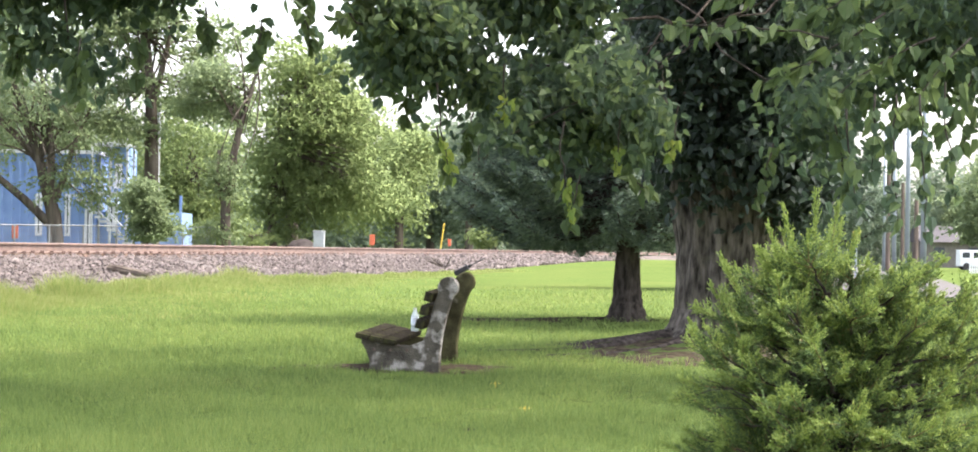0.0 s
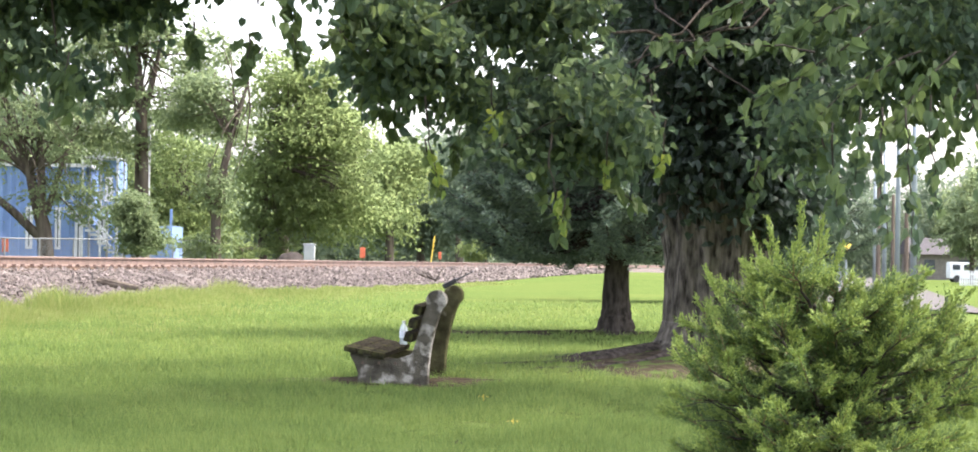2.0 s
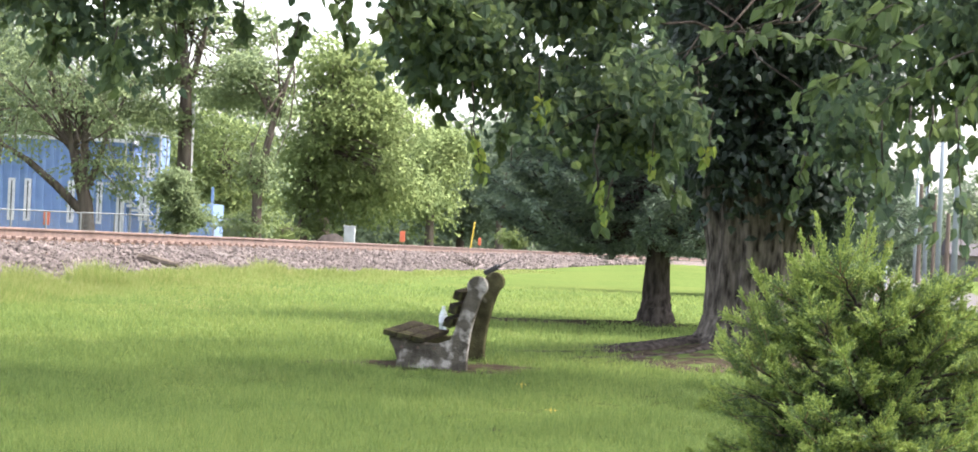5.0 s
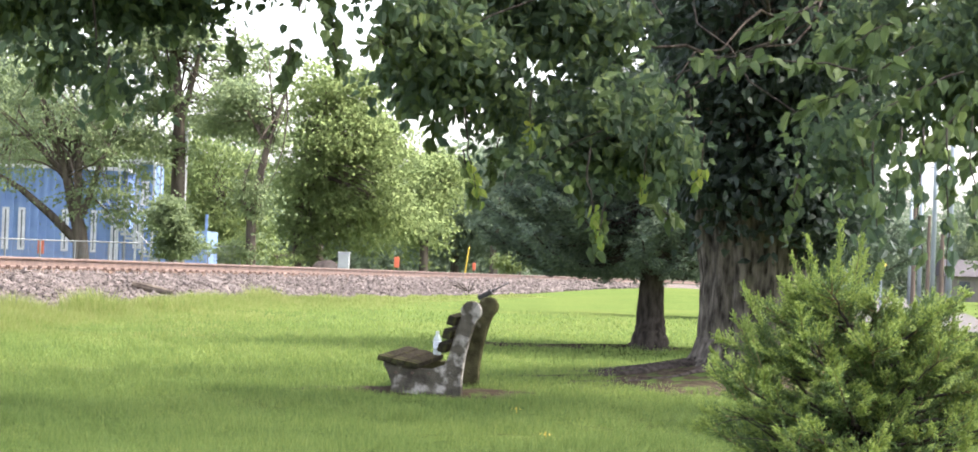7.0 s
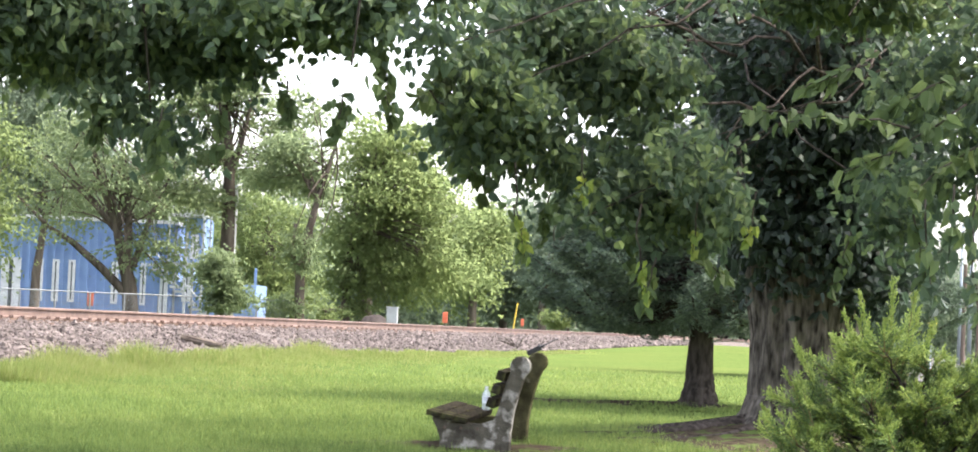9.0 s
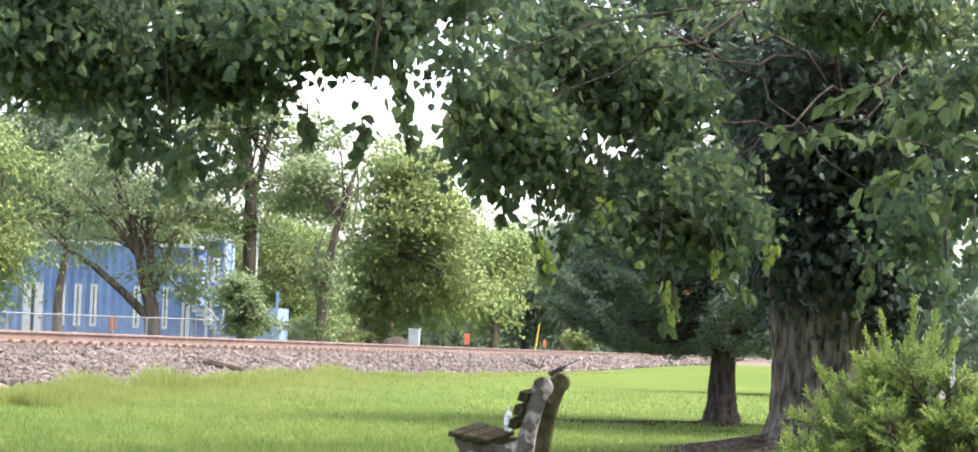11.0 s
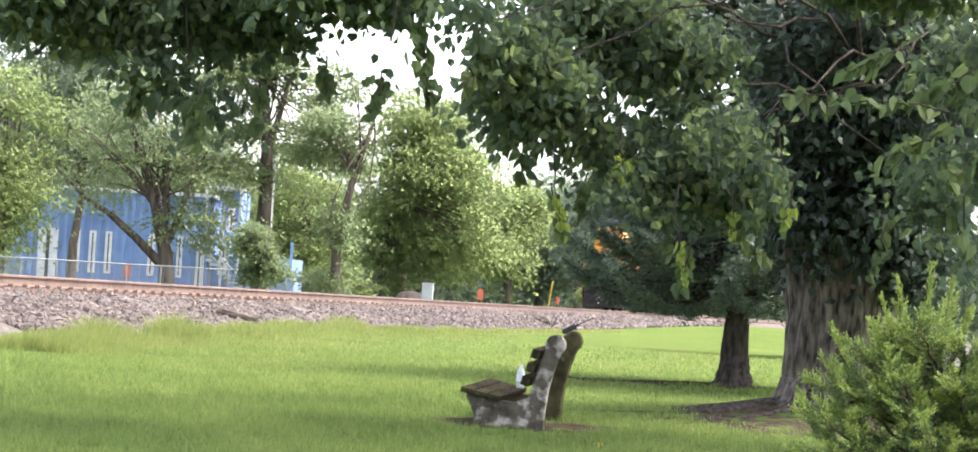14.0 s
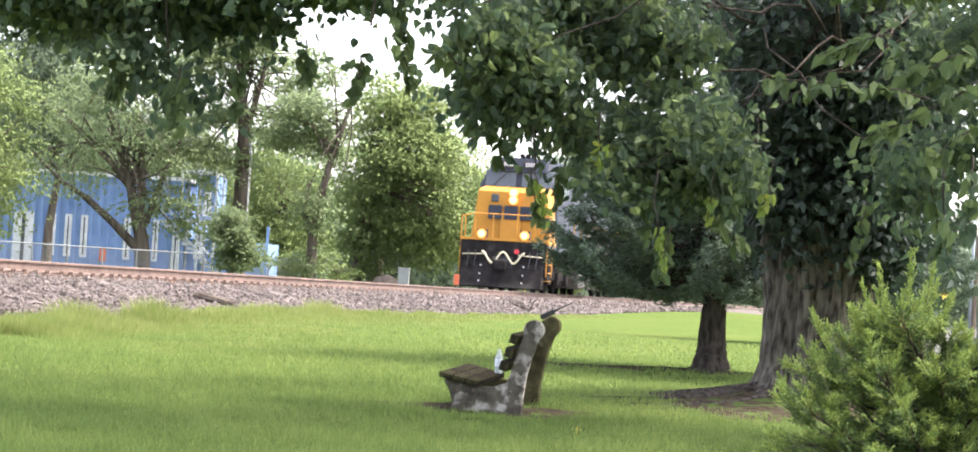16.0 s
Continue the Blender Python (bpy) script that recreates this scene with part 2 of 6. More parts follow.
def prism(bm, outline, x0, x1, bevel=0.0):
    """Outline of (y, z) pushed from x0 to x1."""
    a = [bm.verts.new((x0, y, z)) for y, z in outline]
    b = [bm.verts.new((x1, y, z)) for y, z in outline]
    n = len(outline)
    fs = [bm.faces.new(a), bm.faces.new(b[::-1])]
    for i in range(n):
        fs.append(bm.faces.new((a[i], b[i], b[(i + 1) % n], a[(i + 1) % n])))
    bmesh.ops.recalc_face_normals(bm, faces=fs)
    if bevel:
        es = [e for f in fs[:2] for e in f.edges]
        bmesh.ops.bevel(bm, geom=es, offset=bevel, segments=2, affect="EDGES", profile=0.5)
    return bm


def tubes(lines, seg=6, rough=0.0, rng=None):
    """Tapered tubes along lines of (x, y, z, r): verts and quad faces."""
    vs, fs, at = [], [], 0
    ang = np.linspace(0, 2 * np.pi, seg, endpoint=False)
    for ln in lines:
        ln = np.asarray(ln, float)
        d = np.gradient(ln[:, :3], axis=0)
        d /= np.linalg.norm(d, axis=1, keepdims=True) + 1e-9
        ref = np.where(np.abs(d[:, 2:3]) > 0.9, [[1.0, 0, 0]], [[0, 0, 1.0]])
        u = np.cross(d, ref)
        u /= np.linalg.norm(u, axis=1, keepdims=True) + 1e-9
        w = np.cross(d, u)
        rr = ln[:, 3][:, None]
        if rough and rng is not None:
            rr = rr * (1 + rough * rng.standard_normal((len(ln), seg)))
        ring = ln[:, None, :3] + rr[..., None] * (np.cos(ang)[None, :, None] * u[:, None] + np.sin(ang)[None, :, None] * w[:, None])
        k = len(ln)
        vs.append(ring.reshape(-1, 3))
        i = np.arange(k - 1)[:, None] * seg
        j = np.arange(seg)[None, :]
        j2 = (j + 1) % seg
        fs.append(np.stack([i + j, i + j2, i + seg + j2, i + seg + j], -1).reshape(-1, 4) + at)
        at += k * seg
    return np.concatenate(vs), np.concatenate(fs)


def unit(v):
    return v / (np.linalg.norm(v, axis=-1, keepdims=True) + 1e-9)


def leaves(centres, ways, length, width, rng, shape="kite", flat=0.6):
    """Folded leaves at centres, pointing along ways."""
    n = len(centres)
    t = unit(ways)
    up = unit(rng.standard_normal((n, 3)) * (1 - flat) + np.array([0, 0, 1.0]) * flat)
    s = unit(np.cross(t, up))
    nn = np.cross(s, t)
    L = (length * rng.uniform(0.65, 1.25, n))[:, None]
    W = (width * rng.uniform(0.7, 1.2, n))[:, None]
    fold = 0.25 * W
    if shape == "kite":
        v = np.stack([centres, centres + t * L * 0.45 + s * W * 0.5 + nn * fold, centres + t * L - nn * fold, centres + t * L * 0.45 - s * W * 0.5 + nn * fold], 1)
        base = np.arange(n)[:, None] * 4
        f = np.concatenate([base + np.array([[0, 1, 2]]), base + np.array([[0, 2, 3]])])
        return v.reshape(-1, 3), f
    pts = [(0, 0, 0), (-0.02, 0.36, 0.8), (0.42, 0.5, 0.9), (0.74, 0.27, 0.2), (1.0, 0, -1.0), (0.74, -0.27, 0.2), (0.42, -0.5, 0.9), (-0.02, -0.36, 0.8)]
    v = np.stack([centres + t * L * a + s * W * b + nn * fold * c for a, b, c in pts], 1)
    base = np.arange(n)[:, None] * 8
    f = np.concatenate([base + np.array([q]) for q in ((0, 1, 2, 3), (0, 3, 4, 4), (0, 4, 5, 5), (0, 5, 6, 7))])
    tri = np.concatenate([f[: n][:, [0, 1, 2]], f[:n][:, [0, 2, 3]], f[n:2 * n][:, :3], f[2 * n:3 * n][:, :3], f[3 * n:][:, [0, 1, 2]], f[3 * n:][:, [0, 2, 3]]])
    return v.reshape(-1, 3), tri


def clump_centres(blobs, n, rng, bias=0.42):
    b = np.array(blobs, float)
    vol = (b[:, 3] * b[:, 4] * b[:, 5]) ** 0.8
    pick = rng.choice(len(b), n, p=vol / vol.sum())
    d = unit(rng.standard_normal((n, 3)))
    r = rng.uniform(0.02, 1, n)[:, None] ** bias
    bump = np.array([noise.noise(Vector(q) * 2.1 + Vector((float(i) * 7.3, 0.7, 0.2))) for q, i in zip(d.tolist(), pick)])
    r = r * (1 + 0.5 * bump[:, None]) * np.where(rng.random(n) < 0.12, 1.2, 1.0)[:, None]
    return b[pick, :3] + d * r * b[pick, 3:6], d


def gappy(c, d, keep, freq):
    """Keep the clumps in the denser patches, so that gaps open between them."""
    val = np.array([noise.noise(Vector(p) * freq) + 0.5 * noise.noise(Vector(p) * freq * 2.3) for p in c.tolist()])
    best = np.argsort(-val)[:keep]
    return c[best], d[best]


def limb(a, b, r0, r1, rng, sag=0.12, k=7):
    a, b = np.asarray(a, float), np.asarray(b, float)
    L = np.linalg.norm(b - a)
    s = np.linspace(0, 1, k)[:, None]
    mid = a + (b - a) * s
    bend = rng.standard_normal(3) * sag * L
    bend[2] = abs(bend[2])
    mid = mid + bend * (s * (1 - s)) * 2 + rng.standard_normal((k, 3)) * 0.012 * L * (s * (1 - s)) * 4
    return np.c_[mid, r0 + (r1 - r0) * s[:, 0]]


def tree(name, label, base, trunk_line, blobs, n_clumps, per, leaf_len, leaf_wid, mat, bark, seed, spread, n_limbs=14, limb_r=0.06, extra_limbs=(), shape="kite", droop=0.4, flat=0.65, seg=14, category="tree", group="", bias=0.42, ridges=0.0, freq=0.55, gap=1.55, limb_bark=None, lumps=7):
    """trunk_line: (x, y, z, r) in the world; blobs: (x, y, z, rx, ry, rz) that the crown fills."""
    rng = np.random.default_rng(seed)
    pads = shape == "kite"
    if pads:
        n_clumps, per, leaf_len, leaf_wid, n_limbs = int(n_clumps * 0.33), int(per * 2.5), leaf_len * 0.8, leaf_wid * 0.95, int(n_limbs * 1.6)
        lumps, bias, gap = 0, 0.36, 1.6
    ob = root(name, base[0], base[1], base[2], label=label, category=category, group=group)
    off = np.array(base)
    tl = np.array(trunk_line, float)
    tl[:, :3] -= off
    if len(tl) > 1:
        s = np.linspace(0, 1, 150 if ridges else 60)
        q = np.linspace(0, 1, len(tl))
        fine = np.stack([np.interp(s, q, tl[:, i]) for i in range(4)], 1)
        v, f = tubes([fine], seg)
        if ridges:
            ax = np.repeat(fine[:, :3], seg, 0)
            dd = v - ax
            a = np.arctan2(dd[:, 1], dd[:, 0])
            rel = np.array([1.4 * noise.noise(Vector((math.cos(q) * 5, math.sin(q) * 5, z * 0.9))) + 1.1 * abs(noise.noise(Vector((math.cos(q) * 15, math.sin(q) * 15, z * 3.0)))) + 0.6 * math.sin(q * 4 + 0.8 * z) for q, z in zip(a.tolist(), v[:, 2].tolist())])
            v = ax + dd * (1 + ridges * rel)[:, None]
        attach(new("trunk", fast_mesh("trunk", v, f, bark, True)), ob)
    if lumps:
        parts = []
        for q in np.array(blobs, float):
            for _ in range(lumps):
                dq = unit(rng.standard_normal(3)) * rng.uniform(0.25, 0.85)
                parts.append(np.r_[q[:3] + dq * q[3:], q[3:] * rng.uniform(0.3, 0.5) * np.array([1.15, 1.0, 0.75])])
        blobs = parts
    c, d = gappy(*clump_centres(blobs, int(n_clumps * gap), rng, bias), n_clumps, freq)
    c = c - off
    lines = [np.array(x, float) - np.array([*off, 0]) for x in extra_limbs]
    tgt = c[rng.choice(len(c), min(n_limbs, len(c)), replace=False)] if n_limbs else []
    groups = [[x] for x in lines]
    for t in tgt:
        lines = []
        i = rng.integers(len(tl) // 2, len(tl)) if len(tl) > 1 else 0
        lines.append(limb(tl[i, :3], t, min(limb_r, tl[i, 3] * 0.6), limb_r * 0.12, rng))
        for _ in range(2):
            t2 = c[np.argsort(((c - t) ** 2).sum(1))[rng.integers(1, 9)]]
            m = lines[-1][4]
            lines.append(limb(m[:3], t2, m[3] * 0.6, limb_r * 0.08, rng))
        groups.append(lines)
    for g in groups:
        attach(new("limb", fast_mesh("limb", *tubes([np.array(x) for x in g], 7), limb_bark or bark, True)), ob)
    cc = np.repeat(c, per, 0)
    dd = np.repeat(d, per, 0)
    p = cc + rng.standard_normal(cc.shape) * np.array([spread, spread, spread * 0.75])
    if pads:
        # flat sprays that droop outwards, with air between the layers
        size = np.repeat(rng.uniform(0.55, 1.35, len(c)), per)[:, None] * spread
        q = rng.standard_normal(cc.shape) * np.array([1.0, 1.0, 0.2])
        out = unit(dd * np.array([1, 1, 0.0]) + 1e-6)
        q[:, 2] -= 0.35 * (q[:, :2] * out[:, :2]).sum(1)
        p = cc + q * size
    w = dd * 0.6 + rng.standard_normal(cc.shape) * 0.8 + np.array([0, 0, -droop])
    attach(new("crown", fast_mesh("crown", *leaves(p, w, leaf_len, leaf_wid, rng, shape, flat), mat)), ob)
    return ob


# ---------- the ground ----------
def smooth(a, b, v):
    t = np.clip((np.asarray(v, float) - a) / (b - a), 0, 1)
    return t * t * (3 - 2 * t)


def gz(x, y):
    """Height of the ground: the lawn rises gently to the railway, less so towards the road."""
    x, y = np.asarray(x, float), np.asarray(y, float)
    rise = np.interp(y, [-30, 38, 72, 95, 140], [-0.6, 0.76, 0.86, 1.05, 1.15])
    s = smooth(0, 1, (x - (2.2 + 0.03 * y)) / (5 + 0.08 * np.abs(y)))
    low = np.clip(0.02 * np.clip(y, -30, 24), -1, 0.35)
    z = rise * (1 - s) + low * s
    z = z + 0.16 * np.exp(-(((x - 2.25) ** 2 + (y - 24.2) ** 2) / 1.3 ** 2)) + 0.05 * np.exp(-(((x - 1.66) ** 2 + (y - 29.8) ** 2) / 1.1 ** 2))
    return z + 0.012 * np.sin(x * 0.9 + 0.3 * y) * np.exp(-np.abs(y) / 60) + 0.008 * np.sin(x * 2.3 - y * 1.3) * np.exp(-np.abs(y) / 60)


# the railway runs straight: lateral axis U, along V
ANG = math.atan(0.161)
U = np.array([math.cos(ANG), -math.sin(ANG)])
V = np.array([math.sin(ANG), math.cos(ANG)])
NEAR_RAIL = np.array([-15.5, 0.0])      # a point on the near rail
RAIL_TOP = 1.46


def on_track(side, along):
    """Plan position; side: metres towards the lawn from the near rail; along: metres past the camera."""
    p = NEAR_RAIL + U * side + V * along
    return float(p[0]), float(p[1])


def ground():
    ys = np.unique(np.concatenate([np.arange(-60, 10, 5.0), np.arange(10, 70, 0.6), np.arange(70, 200, 6.0), np.array([230, 280, 350, 450, 600, 900, 1400, 2200, 3500.0])]))
    xs = np.unique(np.concatenate([np.array([-3000, -1500, -700, -300, -150, -80, -50.0]), np.arange(-30, 31, 0.6), np.array([45, 60, 90, 150, 300, 700, 1500, 3000.0])]))
    X, Y = np.meshgrid(xs, ys)
    v = np.stack([X, Y, gz(X, Y)], -1).reshape(-1, 3)
    nx = len(xs)
    i = np.arange(len(ys) - 1)[:, None] * nx
    j = np.arange(nx - 1)[None, :]
    f = np.stack([i + j, i + j + 1, i + nx + j + 1, i + nx + j], -1).reshape(-1, 4)
    tagged(new("ground", fast_mesh("ground", v, f, LAWN, True)), "mown green lawn rising gently to the railway", "lawn", kind="structure")


ground()


def soil_patch(cx, cy, rx, ry, seed, label, lift=0.012):
    """A ragged patch of bare earth lying on the lawn."""
    rng = np.random.default_rng(seed)
    k, rings = 72, 7
    ph = rng.uniform(0, 6.28, 5)
    a = np.linspace(0, 2 * np.pi, k, endpoint=False)
    edge = 1 + 0.12 * np.sin(3 * a + ph[0]) + 0.1 * np.sin(5 * a + ph[1]) + 0.07 * np.sin(11 * a + ph[2]) + 0.05 * np.sin(23 * a + ph[3])
    v = [[cx, cy, float(gz(cx, cy)) + lift + 0.015]]
    for r in range(1, rings + 1):
        q = r / rings
        x, y = cx + rx * q * edge * np.cos(a), cy + ry * q * edge * np.sin(a)
        z = gz(x, y) + lift * (1 - q) + (0.02 * rng.random(k) if r < rings else -0.004)
        v += np.stack([x, y, z], 1).tolist()
    f = []
    for j in range(k):
        j2 = (j + 1) % k
        f.append((0, 1 + j, 1 + j2, 1 + j2))
        for r in range(rings - 1):
            p = 1 + r * k
            f.append((p + j, p + k + j, p + k + j2, p + j2))
    me = bpy.data.meshes.new("bare_soil")
    me.from_pydata(v, [], [q[:3] if q[2] == q[3] else q for q in f])
    me.materials.append(SOIL)
    for q in me.polygons:
        q.use_smooth = True
    tagged(new("bare_soil", me), label, "soil", kind="structure")


soil_patch(2.0, 23.9, 1.35, 2.0, 3, "bare brown earth with roots round the big tree")
soil_patch(0.95, 30.2, 1.75, 0.55, 4, "bare brown earth under the spruce")
soil_patch(-0.75, 21.45, 1.0, 0.6, 5, "worn dark earth under the bench")


# ---------- the railway ----------
def railway():
    bed = [(3.5, None), (2.5, 0.40), (1.35, 0.9), (0.65, 1.1), (0.2, 1.15), (-1.6, 1.15), (-2.4, 1.1), (-3.6, None)]
    al = np.concatenate([np.arange(-60, 20, 8.0), np.arange(20, 140, 0.5), np.arange(140, 420, 14.0)])
    rng = np.random.default_rng(8)
    v = []
    for a in al:
        g = float(gz(*on_track(3.5, a)))
        for s, h in bed:
            x, y = on_track(s + (0.10 * rng.standard_normal() if 0.2 < s else 0), a)
            z = float(gz(x, y)) - 0.06 if h is None else g + (1.27 - g) * h / 1.27 + 0.014 * rng.standard_normal()
            v.append((x, y, z))
    n = len(bed)
    i = np.arange(len(al) - 1)[:, None] * n
    j = np.arange(n - 1)[None, :]
    f = np.stack([i + j, i + n + j, i + n + j + 1, i + j + 1], -1).reshape(-1, 4)
    tagged(new("railway_embankment", fast_mesh("railway_embankment", v, f, BALLAST, True)), "pale grey crushed stone railway embankment", "embankment", kind="structure")

    # loose stones on the lawn-side shoulder
    bm = bmesh.new()
    bmesh.ops.create_icosphere(bm, subdivisions=1, radius=1)
    iv = np.array([q.co[:] for q in bm.verts])
    jf = np.array([[w.index for w in q.verts] for q in bm.faces])
    bm.free()

    def stones(name, n, lo, hi, mat, size, label, seed):
        r = np.random.default_rng(seed)
        a = 1 / r.uniform(1 / 120.0, 1 / 33.0, n)
        s = r.uniform(lo, hi, n)
        p = NEAR_RAIL + s[:, None] * U + a[:, None] * V
        g = gz(*(NEAR_RAIL + 3.5 * U + a[:, None] * V).T)
        prof = np.interp(s, [0.2, 0.65, 1.35, 2.5, 3.5], [1.15, 1.1, 0.9, 0.40, 0.0]) / 1.27
        z = g + (1.27 - g) * prof
        rad = size * r.uniform(0.6, 1.5, n) * np.clip(a / 60, 0.85, 1.6)
        jit = iv[None] * (1 + 0.28 * r.standard_normal((n, len(iv), 1)))
        sc = r.uniform(0.6, 1.25, (n, 1, 3))
        ang = r.uniform(0, 6.28, n)
        c, sn = np.cos(ang)[:, None], np.sin(ang)[:, None]
        q = jit * sc
        q = np.stack([q[..., 0] * c - q[..., 1] * sn, q[..., 0] * sn + q[..., 1] * c, q[..., 2]], -1)
        vv = np.stack([p[:, 0], p[:, 1], z + rad * 0.25], -1)[:, None] + q * rad[:, None, None]
        ff = jf[None] + (np.arange(n) * len(iv))[:, None, None]
        tagged(new(name, fast_mesh(name, vv.reshape(-1, 3), ff.reshape(-1, 3), mat)), label, "ballast", kind="stuff")

    stones("ballast_stones", 16500, 0.5, 3.65, STONE, 0.042, "loose pale grey crushed ballast stones", 11)
    stones("stained_ballast_stones", 3600, 0.1, 0.9, RUSTSTONE, 0.03, "rust-stained ballast stones beside the rail", 12)

    # rails
    prof = [(-0.07, 0), (-0.07, 0.012), (-0.012, 0.03), (-0.009, 0.125), (-0.036, 0.14), (-0.037, 0.166), (-0.03, 0.176), (0.03, 0.176), (0.037, 0.166), (0.036, 0.14), (0.009, 0.125), (0.012, 0.03), (0.07, 0.012), (0.07, 0)]
    for side in (0.0, -1.505):
        e = root("rail", *on_track(side, 0), RAIL_TOP - 0.176, -math.degrees(ANG), "rust-brown steel rail with a worn bright top", "rail", "railway rails")
        bm = bmesh.new()
        a = [bm.verts.new((x, -60, z)) for x, z in prof]
        b = [bm.verts.new((x, 420, z)) for x, z in prof]
        for k in range(len(prof)):
            bm.faces.new((a[k], a[(k + 1) % len(prof)], b[(k + 1) % len(prof)], b[k]))
        bmesh.ops.recalc_face_normals(bm, faces=bm.faces)
        part("rail_body", bm, RUST, e)
        bm = bmesh.new()
        box(bm, -0.03, 0.03, -60, 420, 0.1755, 0.1785)
        part("running_surface", bm, SHINE, e, "bright worn rail head")
    # ties with their plates, nearest stretch
    bm = bmesh.new()
    box(bm, -2.05, 0.55, -0.115, 0.115, -0.16, 0.0, 0.012)
    tie = part("railway_tie", bm, TIEWOOD)
    tie_me = tie.data
    bm = bmesh.new()
    box(bm, -0.18, 0.18, -0.09, 0.09, 0.0, 0.016)
    for px in (-0.11, 0.11):
        box(bm, px - 0.018, px + 0.018, -0.06, -0.03, 0.016, 0.05)
        box(bm, px - 0.018, px + 0.018, 0.03, 0.06, 0.016, 0.05)
    plate = part("tie_plate", bm, RUST, tie, "rusty spiked tie plate")
    ties = [tie]
    for k in range(1, 170):
        ties.append(copy_thing(tie, Matrix.Identity(4)))
    r = np.random.default_rng(4)
    for k, t in enumerate(ties):
        x, y = on_track(r.normal(0, 0.02), 34 + k * 0.52)
        t.matrix_basis = pose(x, y, RAIL_TOP - 0.176 - 0.017 + r.normal(0, 0.003), 0, 0, -math.degrees(ANG) + r.normal(0, 0.4))
        tagged(t, "dark weathered timber railway tie sunk in ballast", "railway tie", "railway ties")


railway()


# ---------- the bench ----------
def bench():
    x, y = (-0.38, 21.00)
    g = float(gz(x, y))
    b = root("park_bench", x - 0.62, y, g - 0.01, -6.0, "weathered park bench with concrete ends and dark wooden slats", "bench")
    # local: x across (front is -x), y along the bench; outline in (x, z)
    half = [(0.0, -0.08), (0.012, 0.1), (-0.02, 0.19), (-0.06, 0.26), (-0.06, 0.295), (0.20, 0.245), (0.34, 0.235), (0.46, 0.28), (0.485, 0.34), (0.52, 0.46), (0.555, 0.6), (0.585, 0.68)]
    c, r = (0.668, 0.735), 0.088
    ball = [(c[0] + r * math.cos(t), c[1] + r * math.sin(t)) for t in np.linspace(radians(205), radians(-55), 15)]
    back = [(0.69, 0.6), (0.655, 0.48), (0.625, 0.34), (0.605, 0.18), (0.605, -0.08)]
    line = half + ball + back
    for k, y0 in enumerate((0.0, 1.22)):
        bm = bmesh.new()
        prism(bm, line, -0.065, 0.065, 0.014)
        bmesh.ops.rotate(bm, verts=bm.verts, cent=(0, 0, 0), matrix=Matrix(((0, 1, 0), (1, 0, 0), (0, 0, 1))))
        bmesh.ops.recalc_face_normals(bm, faces=bm.faces)
        bmesh.ops.translate(bm, verts=bm.verts, vec=(0.0, y0 + 0.065, 0.03 * k))
        part("concrete_end", bm, CONCRETE if k == 0 else MOSSY, b, "blotched grey concrete end" if k == 0 else "mossy olive concrete end")
    rng = np.random.default_rng(2)
    for k in range(3):
        bm = bmesh.new()
        box(bm, 0, 0.11, -0.1, 1.5, 0, 0.045, 0.007)
        o = part("seat_slat", bm, OLDWOOD, b)
        o.matrix_basis = pose(-0.10 + k * 0.116, 0, 0.303 - 0.021 * k, 1.3 + 0.2 * rng.normal(), 10, 0)
    for k, (sx, sz) in enumerate(((0.455, 0.42), (0.492, 0.535), (0.528, 0.65))):
        bm = bmesh.new()
        box(bm, -0.05, 0.02, -0.07, 1.46, -0.04, 0.04, 0.007)
        o = part("back_slat", bm, OLDWOOD, b)
        o.matrix_basis = pose(sx, 0, sz, 1.3, 16, 0)
    for k in range(3):
        bm = bmesh.new()
        cyl(bm, (0.05 + 0.14 * k, -0.012, 0.2), (0.05 + 0.14 * k, 0.004, 0.2), 0.012, seg=8)
        part("bolt", bm, RUST, b)
    # bottle on the seat
    bx, by = (b.matrix_basis @ Vector((0.225, 1.25, 0))).xy
    bz = (b.matrix_basis @ Vector((0.225, 1.25, 0.322))).z
    bo = root("plastic_bottle", bx, by, bz - 0.005, 0, "clear plastic water bottle with white cap on the bench seat", "bottle")
    bm = bmesh.new()
    prof = [(0.033, 0.0), (0.035, 0.01), (0.034, 0.05), (0.0355, 0.055), (0.034, 0.06), (0.0355, 0.12), (0.034, 0.145), (0.016, 0.185), (0.014, 0.195)]
    rings = [[bm.verts.new((q * math.cos(a), q * math.sin(a), z)) for a in np.linspace(0, 2 * np.pi, 16, endpoint=False)] for q, z in prof]
    for p0, p1 in zip(rings, rings[1:]):
        for i in range(16):
            bm.faces.new((p0[i], p0[(i + 1) % 16], p1[(i + 1) % 16], p1[i]))
    bm.faces.new(rings[0][::-1])
    part("bottle_body", bm, clear("clear_plastic", (0.75, 0.82, 0.85), 0.15, 0.5), bo, "clear plastic", True)
    bm = bmesh.new()
    cyl(bm, (0, 0, 0.06), (0, 0, 0.125), 0.0362, seg=16)
    part("paper_label", bm, surf("pale_label", (0.6, 0.66, 0.72), (0.75, 0.78, 0.8), 30, 0.5, 0, 0), bo, "pale blue paper label")
    bm = bmesh.new()
    cyl(bm, (0, 0, 0.193), (0, 0, 0.212), 0.016, seg=14)
    part("cap", bm, WHITE, bo, "white screw cap")
    # hand-held radio on top of the far end
    m = b.matrix_basis @ Vector((0.64, 1.27, 0.868))
